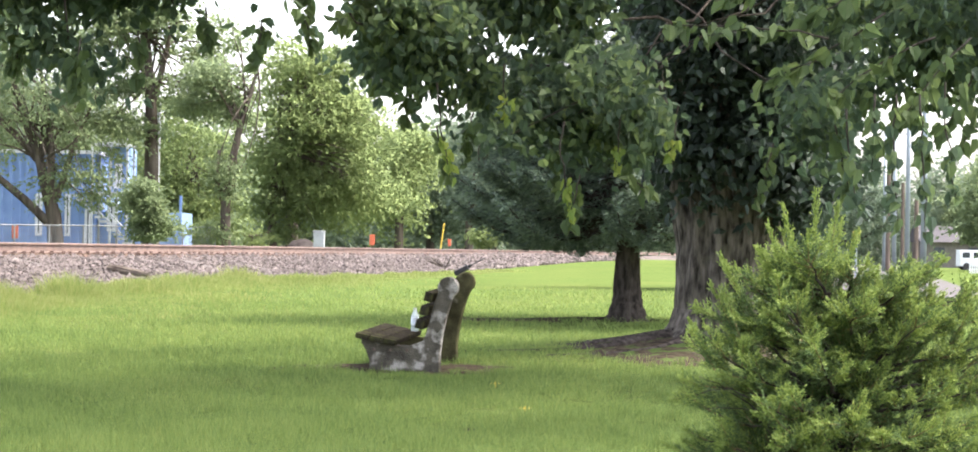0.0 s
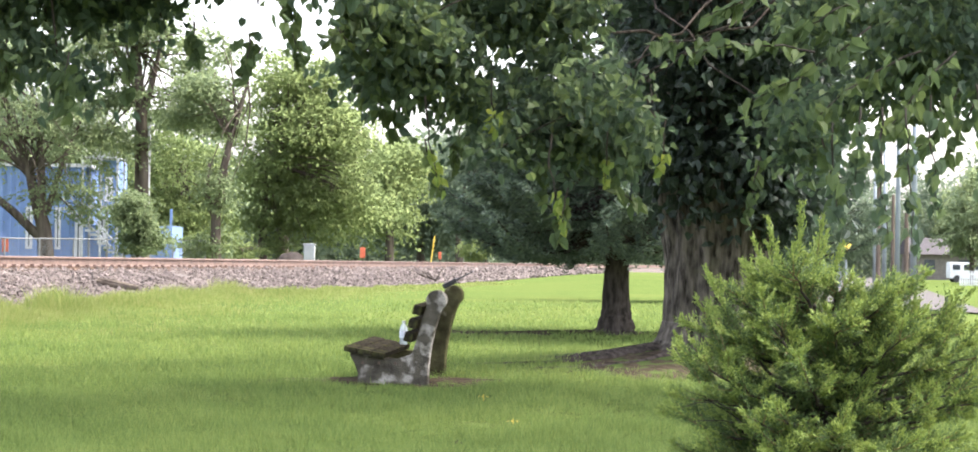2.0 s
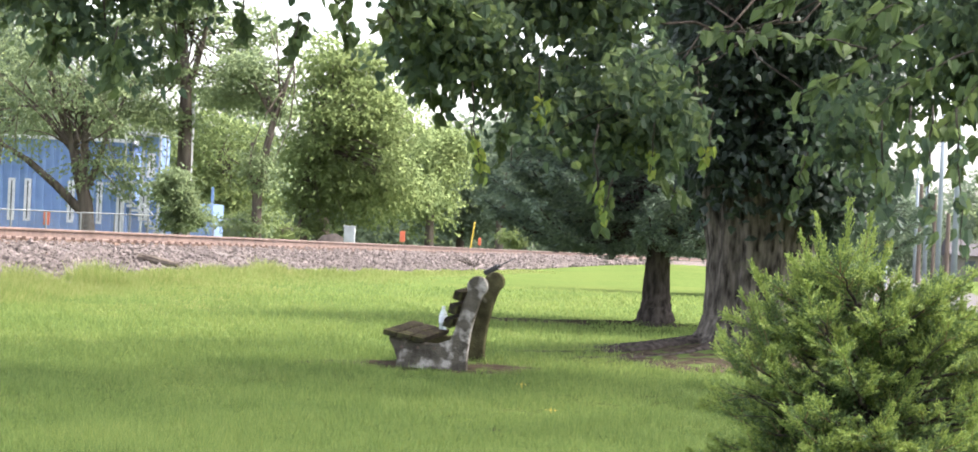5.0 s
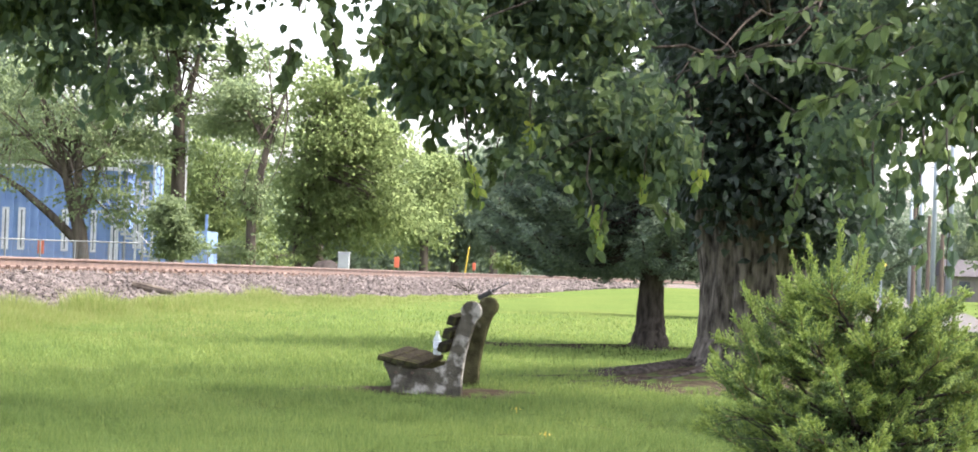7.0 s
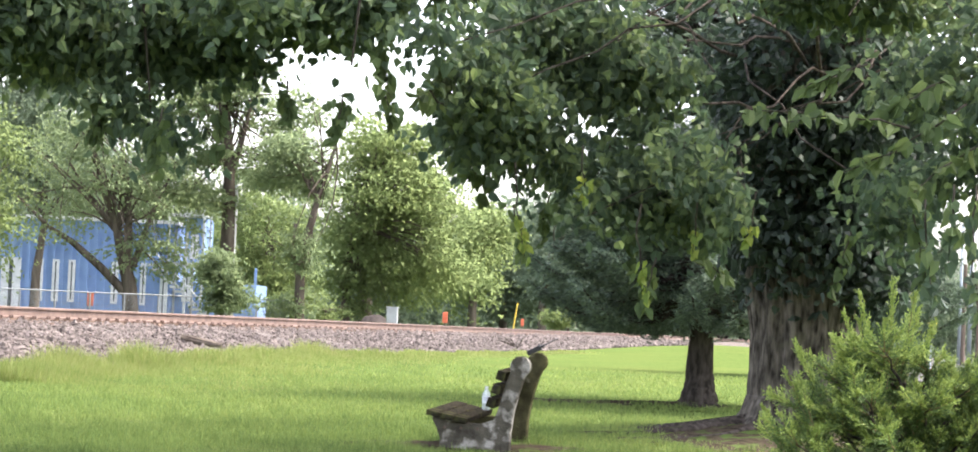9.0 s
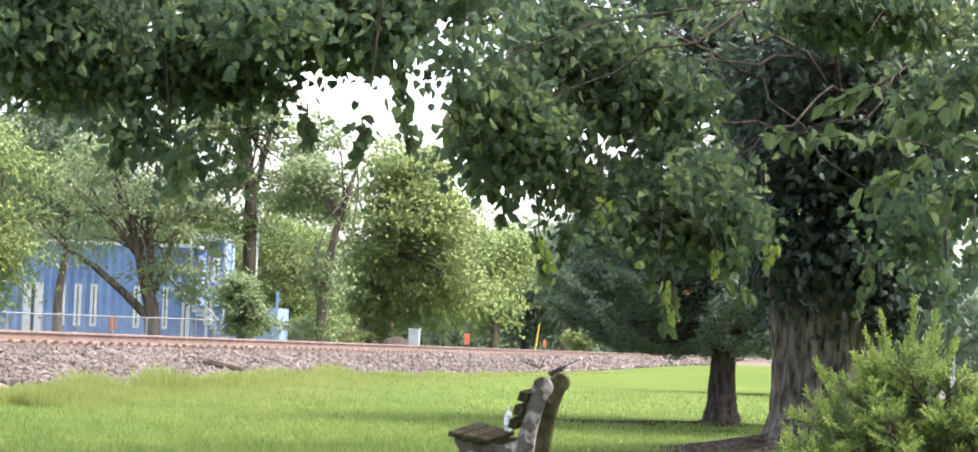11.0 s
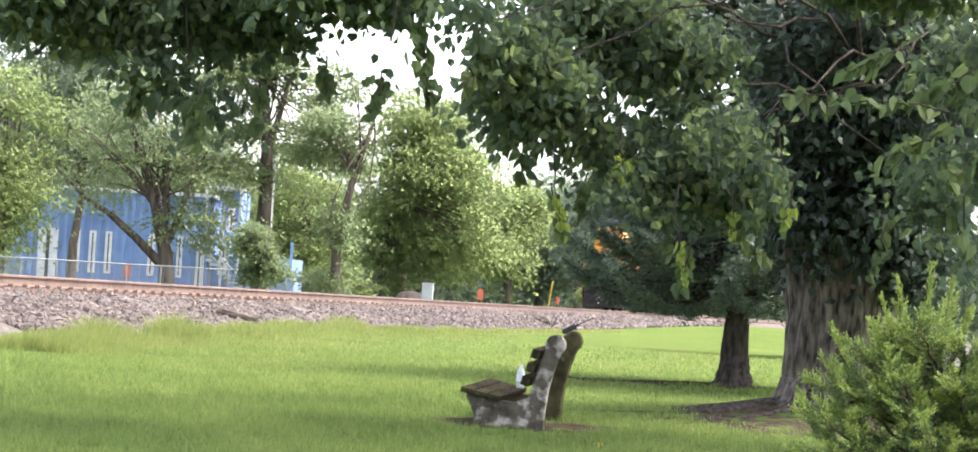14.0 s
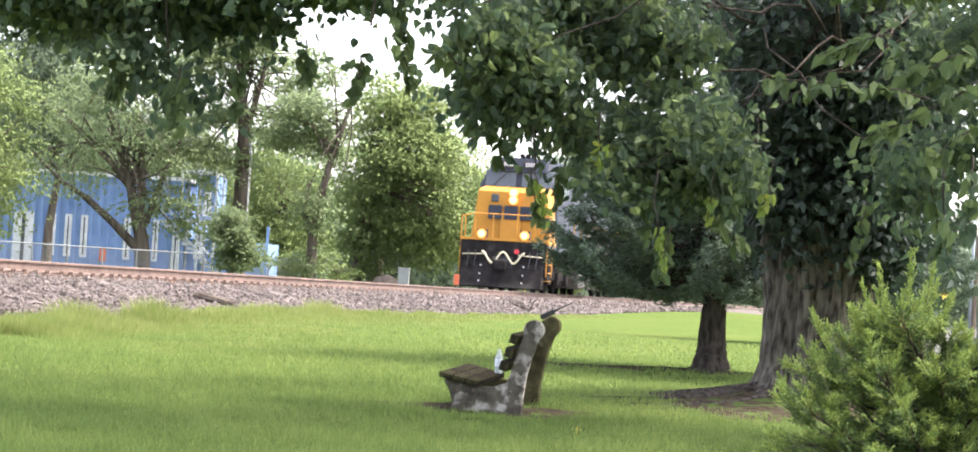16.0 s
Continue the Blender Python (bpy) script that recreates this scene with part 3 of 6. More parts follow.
    ra = root("handheld_radio", m.x, m.y, m.z, -6, "black hand-held radio with a thin antenna lying on the bench back", "radio")
    bm = bmesh.new()
    box(bm, -0.075, 0.06, -0.03, 0.03, -0.02, 0.025, 0.008)
    bmesh.ops.rotate(bm, verts=bm.verts, cent=(0, 0, 0), matrix=Matrix.Rotation(radians(-28), 3, "Y"))
    part("radio_body", bm, BLACK, ra)
    bm = bmesh.new()
    cyl(bm, (0.045, 0, 0.03), (0.075, 0, 0.046), 0.012, 0.009, 10)
    cyl(bm, (0.07, 0, 0.043), (0.205, 0, 0.115), 0.0065, 0.0045, 8)
    part("antenna", bm, BLACK, ra)
    bm = bmesh.new()
    cyl(bm, (0.03, 0.02, 0.04), (0.03, 0.02, 0.055), 0.009, seg=10)
    part("knob", bm, BLACK, ra)
    return b


bench()


# ---------- trees on the lawn ----------
def big_tree():
    x, y = (2.36, 24.50)
    g = float(gz(x, y))
    rng = np.random.default_rng(21)
    blobs = [
        (-3.06, 18.24, 3.47, 0.68, 1.37, 0.64), (-3.88, 18.24, 3.64, 0.59, 1.14, 0.50), (-2.33, 18.24, 3.66, 0.64, 1.22, 0.59), (-1.63, 17.86, 3.45, 0.27, 0.68, 0.40), (-3.00, 18.24, 2.92, 0.18, 0.38, 0.23),
        (-3.20, 19.00, 4.35, 1.57, 1.52, 0.43), (-0.16, 19.95, 4.01, 0.75, 1.43, 0.40), (-0.72, 19.15, 3.23, 0.27, 0.47, 0.50), (-0.43, 19.55, 2.97, 0.44, 0.56, 0.51), (0.06, 19.95, 2.86, 0.55, 0.56, 0.70),
        (0.71, 19.95, 2.69, 0.60, 0.72, 0.56), (1.08, 19.95, 2.78, 0.36, 0.8, 0.55), (0.54, 19.95, 3.57, 1.20, 0.87, 0.45), (2.68, 19.74, 2.39, 0.39, 0.84, 0.55), (2.95, 19.36, 3.50, 0.80, 1.70, 0.50), (4.15, 19.00, 3.75, 0.75, 1.60, 0.60), (3.70, 19.50, 4.30, 1.30, 1.60, 0.45),
        (3.10, 18.48, 2.99, 0.64, 1.32, 0.51), (3.61, 18.48, 2.86, 0.47, 1.32, 0.51), (2.03, 19.95, 4.23, 1.64, 1.92, 0.40), (4.22, 19.36, 3.27, 0.53, 1.23, 0.72),
    ]
    blobs += [(-1.47, 18.24, 3.77, 0.32, 0.91, 0.36), (-3.59, 18.62, 4.01, 0.93, 1.37, 0.42), (-2.15, 18.62, 4.03, 0.65, 1.22, 0.37), (-1.10, 19.00, 4.06, 0.43, 1.06, 0.29), (-2.62, 18.24, 3.29, 0.41, 0.91, 0.36), (0.43, 19.55, 2.48, 0.25, 0.56, 0.23), (0.13, 19.55, 2.37, 0.21, 0.47, 0.17), (-3.32, 18.24, 3.05, 0.27, 0.61, 0.25), (-3.9, 18.6, 4.05, 0.8, 1.3, 0.5), (-4.6, 18.6, 3.75, 0.7, 1.2, 0.5), (3.35, 18.3, 3.4, 0.6, 1.2, 0.5), (3.75, 18.3, 3.2, 0.45, 1.2, 0.6), (-0.55, 19.5, 3.2, 0.35, 0.6, 0.5), (-4.1, 18.6, 3.6, 0.55, 1.0, 0.4), (-4.6, 18.6, 4.1, 0.7, 1.2, 0.5), (-1.5, 17.6, 3.25, 0.32, 0.6, 0.28), (-1.12, 17.6, 3.4, 0.3, 0.5, 0.3)]
    fork = (x + 0.05, y, 4.6)
    trunk = [(x - 0.02, y, g - 0.15, 0.74), (x - 0.0, y, g + 0.06, 0.58), (x + 0.02, y, g + 0.24, 0.53), (x + 0.02, y, g + 0.9, 0.51), (x - 0.06, y, g + 1.8, 0.56), (x - 0.1, y, g + 2.8, 0.6), (x + 0.1, y - 0.6, g + 4.2, 0.5), (x + 0.3, y - 3.0, g + 7.0, 0.28)]
    ex = []
    for q in blobs:
        for _ in range(1):
            t = np.array(q[:3]) + rng.uniform(-0.6, 0.6, 3) * np.array(q[3:])
            lo = t[0] < x - 3.5
            st = np.array(fork) + rng.normal(0, 0.15, 3) + np.array([0, 0, rng.uniform(0.5, 2.0) if lo else rng.uniform(-1.2, 1.2)])
            ln = limb(st, t, 0.02, 0.005, rng, 0.28, 12)
            if lo:
                st[2] += 3.0
                top = np.array([t[0] + rng.normal(0, 0.4), t[1] + rng.normal(0, 0.4), 7.6])
                ln = np.concatenate([limb(st, top, 0.06, 0.03, rng, 0.03, 8), limb(top, t, 0.028, 0.008, rng, 0.06, 7)[1:]])
            ex.append(ln)
    # surface roots
    for a, L in ((200, 2.2), (225, 1.8), (185, 1.7), (170, 1.4), (250, 1.6), (280, 1.3), (320, 1.2)):
        ln = []
        for s in np.linspace(0, 1, 9):
            r = 0.45 + L * s
            rx_, ry_ = x + r * math.cos(radians(a + 12 * math.sin(s * 4))), y + r * math.sin(radians(a + 12 * math.sin(s * 4)))
            ln.append((rx_, ry_, float(gz(rx_, ry_)) + 0.02 * (1 - s) - 0.012, 0.085 * (1 - s) ** 2 + 0.022))
        ex.append(np.array(ln))
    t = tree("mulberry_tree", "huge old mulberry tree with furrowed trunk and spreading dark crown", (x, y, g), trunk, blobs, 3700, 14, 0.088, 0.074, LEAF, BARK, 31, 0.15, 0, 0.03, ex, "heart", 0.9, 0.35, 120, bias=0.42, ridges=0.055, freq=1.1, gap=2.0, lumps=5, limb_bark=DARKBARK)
    # dense leaves and vines that hang round the stem, shade put into their colour
    r2 = np.random.default_rng(5)
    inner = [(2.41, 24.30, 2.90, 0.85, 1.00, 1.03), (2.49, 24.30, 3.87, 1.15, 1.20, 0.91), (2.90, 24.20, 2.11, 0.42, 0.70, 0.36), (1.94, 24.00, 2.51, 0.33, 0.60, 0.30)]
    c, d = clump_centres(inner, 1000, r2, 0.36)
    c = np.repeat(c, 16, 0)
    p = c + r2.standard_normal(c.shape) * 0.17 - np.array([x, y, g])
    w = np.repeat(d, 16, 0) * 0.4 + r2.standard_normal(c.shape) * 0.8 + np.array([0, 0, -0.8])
    o = attach(new("inner_leaves", fast_mesh("inner_leaves", *leaves(p, w, 0.1, 0.085, r2, "heart", 0.25), SHADED_IVY)), t)
    o["label"] = "leaves round the stem, coloured dark for the shade"
    # the unseen upper crown, laid out over the near lawn to shade it
    upper = [(-1.0, 16.6, 7.5, 2.6, 2.6, 1.2), (2.5, 16.2, 8.0, 3.0, 2.9, 1.5), (6.0, 17.0, 7.6, 2.8, 3.0, 1.4), (3.2, 19.5, 9.4, 2.4, 1.8, 1.3), (1.5, 12.3, 7.0, 3.4, 2.2, 1.0), (-3.4, 14.0, 6.9, 2.2, 3.0, 0.9), (5.2, 12.3, 7.0, 2.5, 2.2, 1.0), (5.0, 19.5, 6.2, 1.6, 1.6, 0.8)]
    c, d = clump_centres(upper, 820, r2, 0.45)
    c = np.repeat(c, 14, 0)
    p = c + r2.standard_normal(c.shape) * 0.24 - np.array([x, y, g])
    w = np.repeat(d, 14, 0) * 0.4 + r2.standard_normal(c.shape) * 0.8 + np.array([0, 0, -0.6])
    attach(new("upper_crown", fast_mesh("upper_crown", *leaves(p, w, 0.17, 0.14, r2, "kite", 0.5), LEAF)), t)
    # lighter twigs in front
    twigs = [((1.64, 15.99, 2.90), (1.10, 15.83, 2.90)), ((2.16, 15.99, 2.85), (1.30, 15.74, 2.81)), ((2.52, 15.99, 3.02), (1.70, 16.07, 2.53)), ((2.89, 16.24, 2.89), (2.16, 15.99, 2.41)), ((3.12, 16.24, 2.89), (2.61, 15.99, 2.30)),
             ((2.92, 16.40, 2.74), (2.49, 16.40, 2.13)), ((3.17, 16.40, 2.66), (2.82, 16.40, 2.08)), ((3.33, 16.40, 2.67), (3.11, 16.40, 2.21)), ((0.71, 19.55, 2.06), (0.64, 19.55, 1.66)), ((1.05, 19.55, 2.11), (1.29, 19.55, 1.89)),
             ((-0.44, 20.40, 2.47), (-0.32, 20.40, 2.05)), ((1.88, 15.99, 3.25), (1.43, 15.99, 3.07)), ((2.44, 15.99, 3.18), (2.00, 15.99, 2.94)), ((0.50, 20.40, 2.34), (0.54, 20.40, 1.98)), ((-1.41, 18.17, 3.17), (-1.29, 18.17, 2.92)), ((-1.06, 18.48, 3.20), (-0.76, 20.40, 2.73)),
             ((-2.92, 17.71, 2.92), (-2.93, 17.71, 2.45)), ((-1.67, 18.09, 3.11), (-1.71, 18.09, 2.75)), ((2.22, 19.55, 2.33), (2.10, 19.55, 1.83)), ((-1.03, 20.40, 3.69), (-1.13, 18.48, 3.11)), ((-0.87, 20.40, 3.19), (-0.96, 20.40, 2.72)), ((-0.60, 20.40, 2.83), (-0.70, 20.40, 2.47)), ((-0.14, 20.40, 2.58), (-0.21, 20.40, 2.15)), ((-1.44, 18.48, 3.56), (-1.34, 18.48, 3.06)), ((-1.07, 18.48, 3.57), (-1.09, 20.40, 3.02)), ((-2.08, 18.09, 3.19), (-2.06, 18.09, 2.90)), ((-3.43, 18.09, 3.08), (-3.45, 18.09, 2.72)), ((-2.57, 18.09, 3.01), (-2.55, 18.09, 2.67)), ((2.58, 18.70, 2.44), (2.75, 18.70, 1.83))]
    pale_leaf = leafy("sunlit_leaf", (0.04, 0.066, 0.024), (0.064, 0.099, 0.036), (0.108, 0.148, 0.05), 0.45, 0.65)
    young_leaf = leafy("young_yellow_leaf", (0.1, 0.16, 0.036), (0.15, 0.215, 0.045), (0.22, 0.26, 0.055), 0.5, 0.6)
    strands = [((2.6, 16.0, 2.5), (2.64, 16.0, 1.62)), ((2.75, 16.0, 2.5), (2.8, 16.0, 1.6)), ((2.95, 16.2, 2.6), (3.02, 16.2, 1.85)), ((2.28, 16.0, 2.4), (2.34, 16.0, 1.8)), ((2.46, 16.0, 2.5), (2.44, 16.0, 2.0)), ((3.3, 16.5, 2.7), (3.34, 16.5, 2.0))]
    young = [((-0.42, 19.3, 2.75), (-0.3, 19.3, 2.02)), ((0.56, 19.0, 2.45), (0.66, 19.0, 1.72)), ((1.45, 19.3, 2.6), (1.42, 19.3, 2.2)), ((1.0, 19.3, 2.5), (0.98, 19.3, 2.1)), ((0.1, 19.3, 2.9), (0.14, 19.3, 2.5))]
    swaying = []
    for kind, pair in [("pale", q) for q in twigs] + [("strand", q) for q in strands] + [("young", q) for q in young]:
        a, b = np.array(pair[0]), np.array(pair[1])
        ln = limb((0, 0, 0), b - a, 0.008, 0.003, r2, 0.08, 9)
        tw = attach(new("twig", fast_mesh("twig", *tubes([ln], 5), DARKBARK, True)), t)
        tw.matrix_basis = Matrix.Translation(a - np.array([x, y, g]))
        near = kind == "pale" and a[0] > 1.0
        k = int((8 if near else 6 if kind == "young" else 10) + (18 if near or kind == "strand" else 12 if kind == "young" else 26) * np.linalg.norm(b - a))
        s = r2.uniform(0.5 if kind == "young" else 0.08, 1, k) ** 0.8
        pos = np.stack([np.interp(s, np.linspace(0, 1, 9), ln[:, i]) for i in range(3)], 1)
        pos = pos + r2.standard_normal(pos.shape) * 0.02
        w = np.tile(unit(b - a) * 0.5, (k, 1)) + r2.standard_normal(pos.shape) * 0.55 + np.array([0, 0, -0.7])
        size = {"pale": 0.115, "strand": 0.1, "young": 0.085}[kind]
        mat = {"pale": pale_leaf, "strand": LEAF, "young": young_leaf}[kind]
        attach(new("twig_leaves", fast_mesh("twig_leaves", *leaves(pos, w, size, size * 0.8, r2, "heart", 0.3), mat)), tw)["label"] = {"pale": "lighter green leaves on a hanging twig", "strand": "dark heart-shaped leaves on a hanging strand", "young": "young yellow-green leaves"}[kind]
        swaying.append((tw, a - np.array([x, y, g])))
    return swaying


twigs_in_wind = big_tree()


def spruce():
    x, y = (1.66, 29.80)
    g = float(gz(x, y))
    rng = np.random.default_rng(77)
    t = root("spruce_tree", x, y, g, 0, "dark green spruce with drooping lower branches", "tree")
    line = np.array([(0, 0, -0.1, 0.3), (0, 0, 0.06, 0.23), (0.0, 0, 0.35, 0.165), (0.02, 0, 1.2, 0.125), (0, 0, 4, 0.12), (0, 0, 9.5, 0.02)])
    s, q = np.linspace(0, 1, 40), np.linspace(0, 1, len(line))
    fine = np.stack([np.interp(s, q, line[:, i]) for i in range(4)], 1)
    attach(new("trunk", fast_mesh("trunk", *tubes([fine], 14, 0.06, rng), DARKBARK, True)), t)
    boughs, lp, lw = [], [], []
    for k in range(290):
        h = 0.95 + 7.95 * (k / 290) ** 1.3
        a = rng.uniform(0, 2 * np.pi)
        L = (2.12 * (1 - ((h - 0.9) / 9.0) ** 1.3) + 0.1) * rng.uniform(0.84, 1.04)
        u = np.linspace(0, 1, 9)
        dr = -0.32 * L * np.sin(u * 2.0) + 0.10 * L * u ** 3 + 0.25 * u * L
        pts = np.stack([np.cos(a) * L * u, np.sin(a) * L * u, h + 0.25 + dr], 1) + rng.standard_normal((9, 3)) * 0.02
        boughs.append(np.c_[pts, 0.035 * (1 - u) + 0.006])
        n = int(125 * L / 2.2) + 18
        w = rng.uniform(0.12, 1, n) ** 0.62
        p = np.stack([np.interp(w, u, pts[:, i]) for i in range(3)], 1)
        side = np.array([-np.sin(a), np.cos(a), 0]) * rng.choice([-1, 1], n)[:, None]
        reach = rng.uniform(0, 1, n)[:, None] * 0.42 * (1.15 - w[:, None])
        p = p + side * reach + np.array([0, 0, -0.35]) * reach + rng.standard_normal((n, 3)) * 0.03
        lp.append(np.repeat(p, 8, 0) + rng.standard_normal((n * 8, 3)) * np.array([0.04, 0.04, 0.022]))
        lw.append(np.repeat(np.array([np.cos(a), np.sin(a), -0.1]) * 0.7 + side * 0.6, 8, 0) + rng.standard_normal((n * 8, 3)) * 0.4)
    for q in boughs:
        attach(new("bough", fast_mesh("bough", *tubes([q], 5), DARKBARK, True)), t)
    attach(new("needles", fast_mesh("needles", *leaves(np.concatenate(lp), np.concatenate(lw), 0.08, 0.025, rng, "kite", 0.4), SPRUCE)), t)
    # hidden second spruce, added so that its shadow stripes the far lawn
    x2, y2 = 5.4, 46.5
    tagged(copy_thing(t, pose(x2, y2, float(gz(x2, y2)), 0, 0, 140)), "added dark green spruce hidden behind the big tree", "tree")


spruce()


def cedar_bush():
    x, y = (1.71, 12.00)
    g = float(gz(x, y))
    rng = np.random.default_rng(55)
    t = root("cedar_bush", x, y, g, 0, "young green cedar bush with feathery upright sprays", "bush")
    old, fresh, wood, boughs = [], [], [], []

    def plume(o, d, L, tip, spread=0.55):
        """A feathery plume: branchlets on both sides of a stem, scale leaves along each sprig."""
        k = max(6, int(L * 60))
        u = np.linspace(0.05, 1, k)
        line = o + d * (L * u)[:, None] + np.array([0, 0, 0.16 * L]) * (u ** 2)[:, None]
        wood.append(np.c_[line, 0.0035 * (1 - u) + 0.001])
        flat = unit(np.cross(d, np.array([0, 0, 1.0])) + rng.standard_normal(3) * 0.45)
        n = k * 3
        at = np.repeat(line, 3, 0)
        uu = np.repeat(u, 3)
        way = unit(d * 0.85 + flat * (rng.choice([-1, 1], n) * rng.uniform(0.25, 1.0, n) * spread)[:, None] * 1.5 + rng.standard_normal((n, 3)) * 0.22 + np.array([0, 0, 0.12]))
        sl = (0.08 * (1.08 - uu) + 0.022) * rng.uniform(0.55, 1.25, n)
        e = np.linspace(0.0, 1.0, 7)[None, :, None]
        p = at[:, None] + way[:, None] * sl[:, None, None] * e + np.array([0, 0, 0.22]) * (sl[:, None, None] * e ** 2)
        w = way[:, None] + rng.standard_normal((n, 7, 3)) * 0.34
        young = (uu > 0.45) if tip else (uu > 1.5)
        fresh.append((p[young].reshape(-1, 3), w[young].reshape(-1, 3)))
        old.append((p[~young].reshape(-1, 3), w[~young].reshape(-1, 3)))

    def bough(h0, a, el, L, n_plumes, tip=True):
        """An ascending bough with plumes on its outer part."""
        u = np.linspace(0, 1, 9)
        d = np.array([math.cos(a) * math.cos(el), math.sin(a) * math.cos(el), math.sin(el)])
        pts = np.array([0, 0, h0]) + d * (L * u)[:, None] + np.array([0, 0, 0.08 * L]) * (u ** 2)[:, None] + rng.standard_normal((9, 3)) * 0.008
        boughs.append(np.c_[pts, 0.011 * (1 - u) + 0.003])
        end = unit(pts[-1] - pts[-3])
        side = unit(np.cross(end, np.array([0, 0, 1.0])))
        for q in range(n_plumes):
            s = 1.0 if q == 0 else rng.uniform(0.5, 1.0)
            o = np.array([np.interp(s, u, pts[:, i]) for i in range(3)])
            turn = 0.15 if q == 0 else rng.uniform(0.3, 1.1)
            w = unit(end + side * rng.choice([-1, 1]) * turn + rng.standard_normal(3) * 0.3 + np.array([0, 0, 0.05]))
            plume(o, w, rng.uniform(0.09, 0.17) * (1.15 if q == 0 else 0.9), tip)

    # whorls of boughs, in uneven tiers
    for h0 in np.linspace(0.02, 0.98, 13):
        n = int(17 - 9 * h0)
        for k in range(n):
            a = 2 * np.pi * (k + rng.uniform(-0.35, 0.35)) / n + h0 * 9
            full = (0.84 * (1 - (h0 / 1.25) ** 2.2) + 0.06) * (1 + 0.15 * math.sin(3 * a + 1.5))
            if 0.35 < h0 < 0.7 and abs((a - 4.75 + np.pi) % (2 * np.pi) - np.pi) < 0.3:
                full *= 0.6        # a hollow on this side
            full *= 0.72 + 0.28 * min(1.0, h0 / 0.35)
            bough(h0, a, radians(2 + 20 * h0 + rng.normal(0, 8)), full * rng.uniform(0.62, 1.0), 9)
    # older growth inside, its shade put into the darker leaf colour
    for k in range(70):
        h0 = rng.uniform(0.02, 0.85)
        bough(h0, rng.uniform(0, 6.28), radians(rng.uniform(5, 45)), 0.52 * (1 - 0.5 * h0) * rng.uniform(0.5, 1.0), 4, False)
    # tall leaders on the upper rim
    for dx, z, L, lean in ((-0.17, 0.98, 0.48, -0.04), (-0.12, 1.0, 0.4, 0.16), (-0.24, 0.98, 0.42, -0.3), (-0.08, 0.98, 0.34, 0.4), (-0.2, 0.92, 0.44, -0.16), (-0.42, 0.88, 0.34, -0.5), (-0.3, 0.92, 0.36, -0.35), (0.25, 0.92, 0.2, 0.3), (0.5, 0.8, 0.2, 0.4), (0.65, 0.7, 0.2, 0.5), (-0.5, 0.8, 0.3, -0.5), (-0.62, 0.66, 0.26, -0.6), (0.36, 0.85, 0.2, 0.4), (0.1, 0.9, 0.22, 0.1), (-0.1, 0.95, 0.22, 0.0)):
        for _ in range(2):
            plume(np.array([dx, -0.1 + rng.normal(0, 0.05), z]), unit(np.array([lean + rng.normal(0, 0.12), rng.normal(0, 0.12), 1.0])), L * rng.uniform(0.7, 1.0), True, 0.4)
    # dead brown twigs low on one side
    for _ in range(9):
        a, z = rng.uniform(2.6, 4.3), rng.uniform(0.1, 0.6)
        boughs.append(limb((0.45 * math.cos(a), 0.45 * math.sin(a), z), (0.76 * math.cos(a + rng.normal(0, 0.15)), 0.76 * math.sin(a), z + rng.uniform(-0.05, 0.18)), 0.004, 0.0015, rng, 0.1))
    boughs.append(limb((0, 0, -0.05), (-0.28, -0.05, 1.15), 0.04, 0.008, rng, 0.05))
    for q in boughs:
        attach(new("branch", fast_mesh("branch", *tubes([q], 6), DARKBARK, True)), t)
    attach(new("sprig_wood", fast_mesh("sprig_wood", *tubes(wood, 4), surf("twig_brown", (0.12, 0.1, 0.05), (0.2, 0.16, 0.08), 10, 0.9, 0, 0), True)), t)["kind"] = "stuff"
    for nm, sets, mat, lb in (("foliage", old, CEDAR, "deep green older scale leaves, inner shade in their colour"), ("new_growth", fresh, CEDAR_NEW, "yellow-green young tips")):
        p, w = np.concatenate([q[0] for q in sets]), np.concatenate([q[1] for q in sets])
        attach(new(nm, fast_mesh(nm, *leaves(p, w, 0.019, 0.0092, rng, "kite", 0.3), mat)), t)["label"] = lb


cedar_bush()


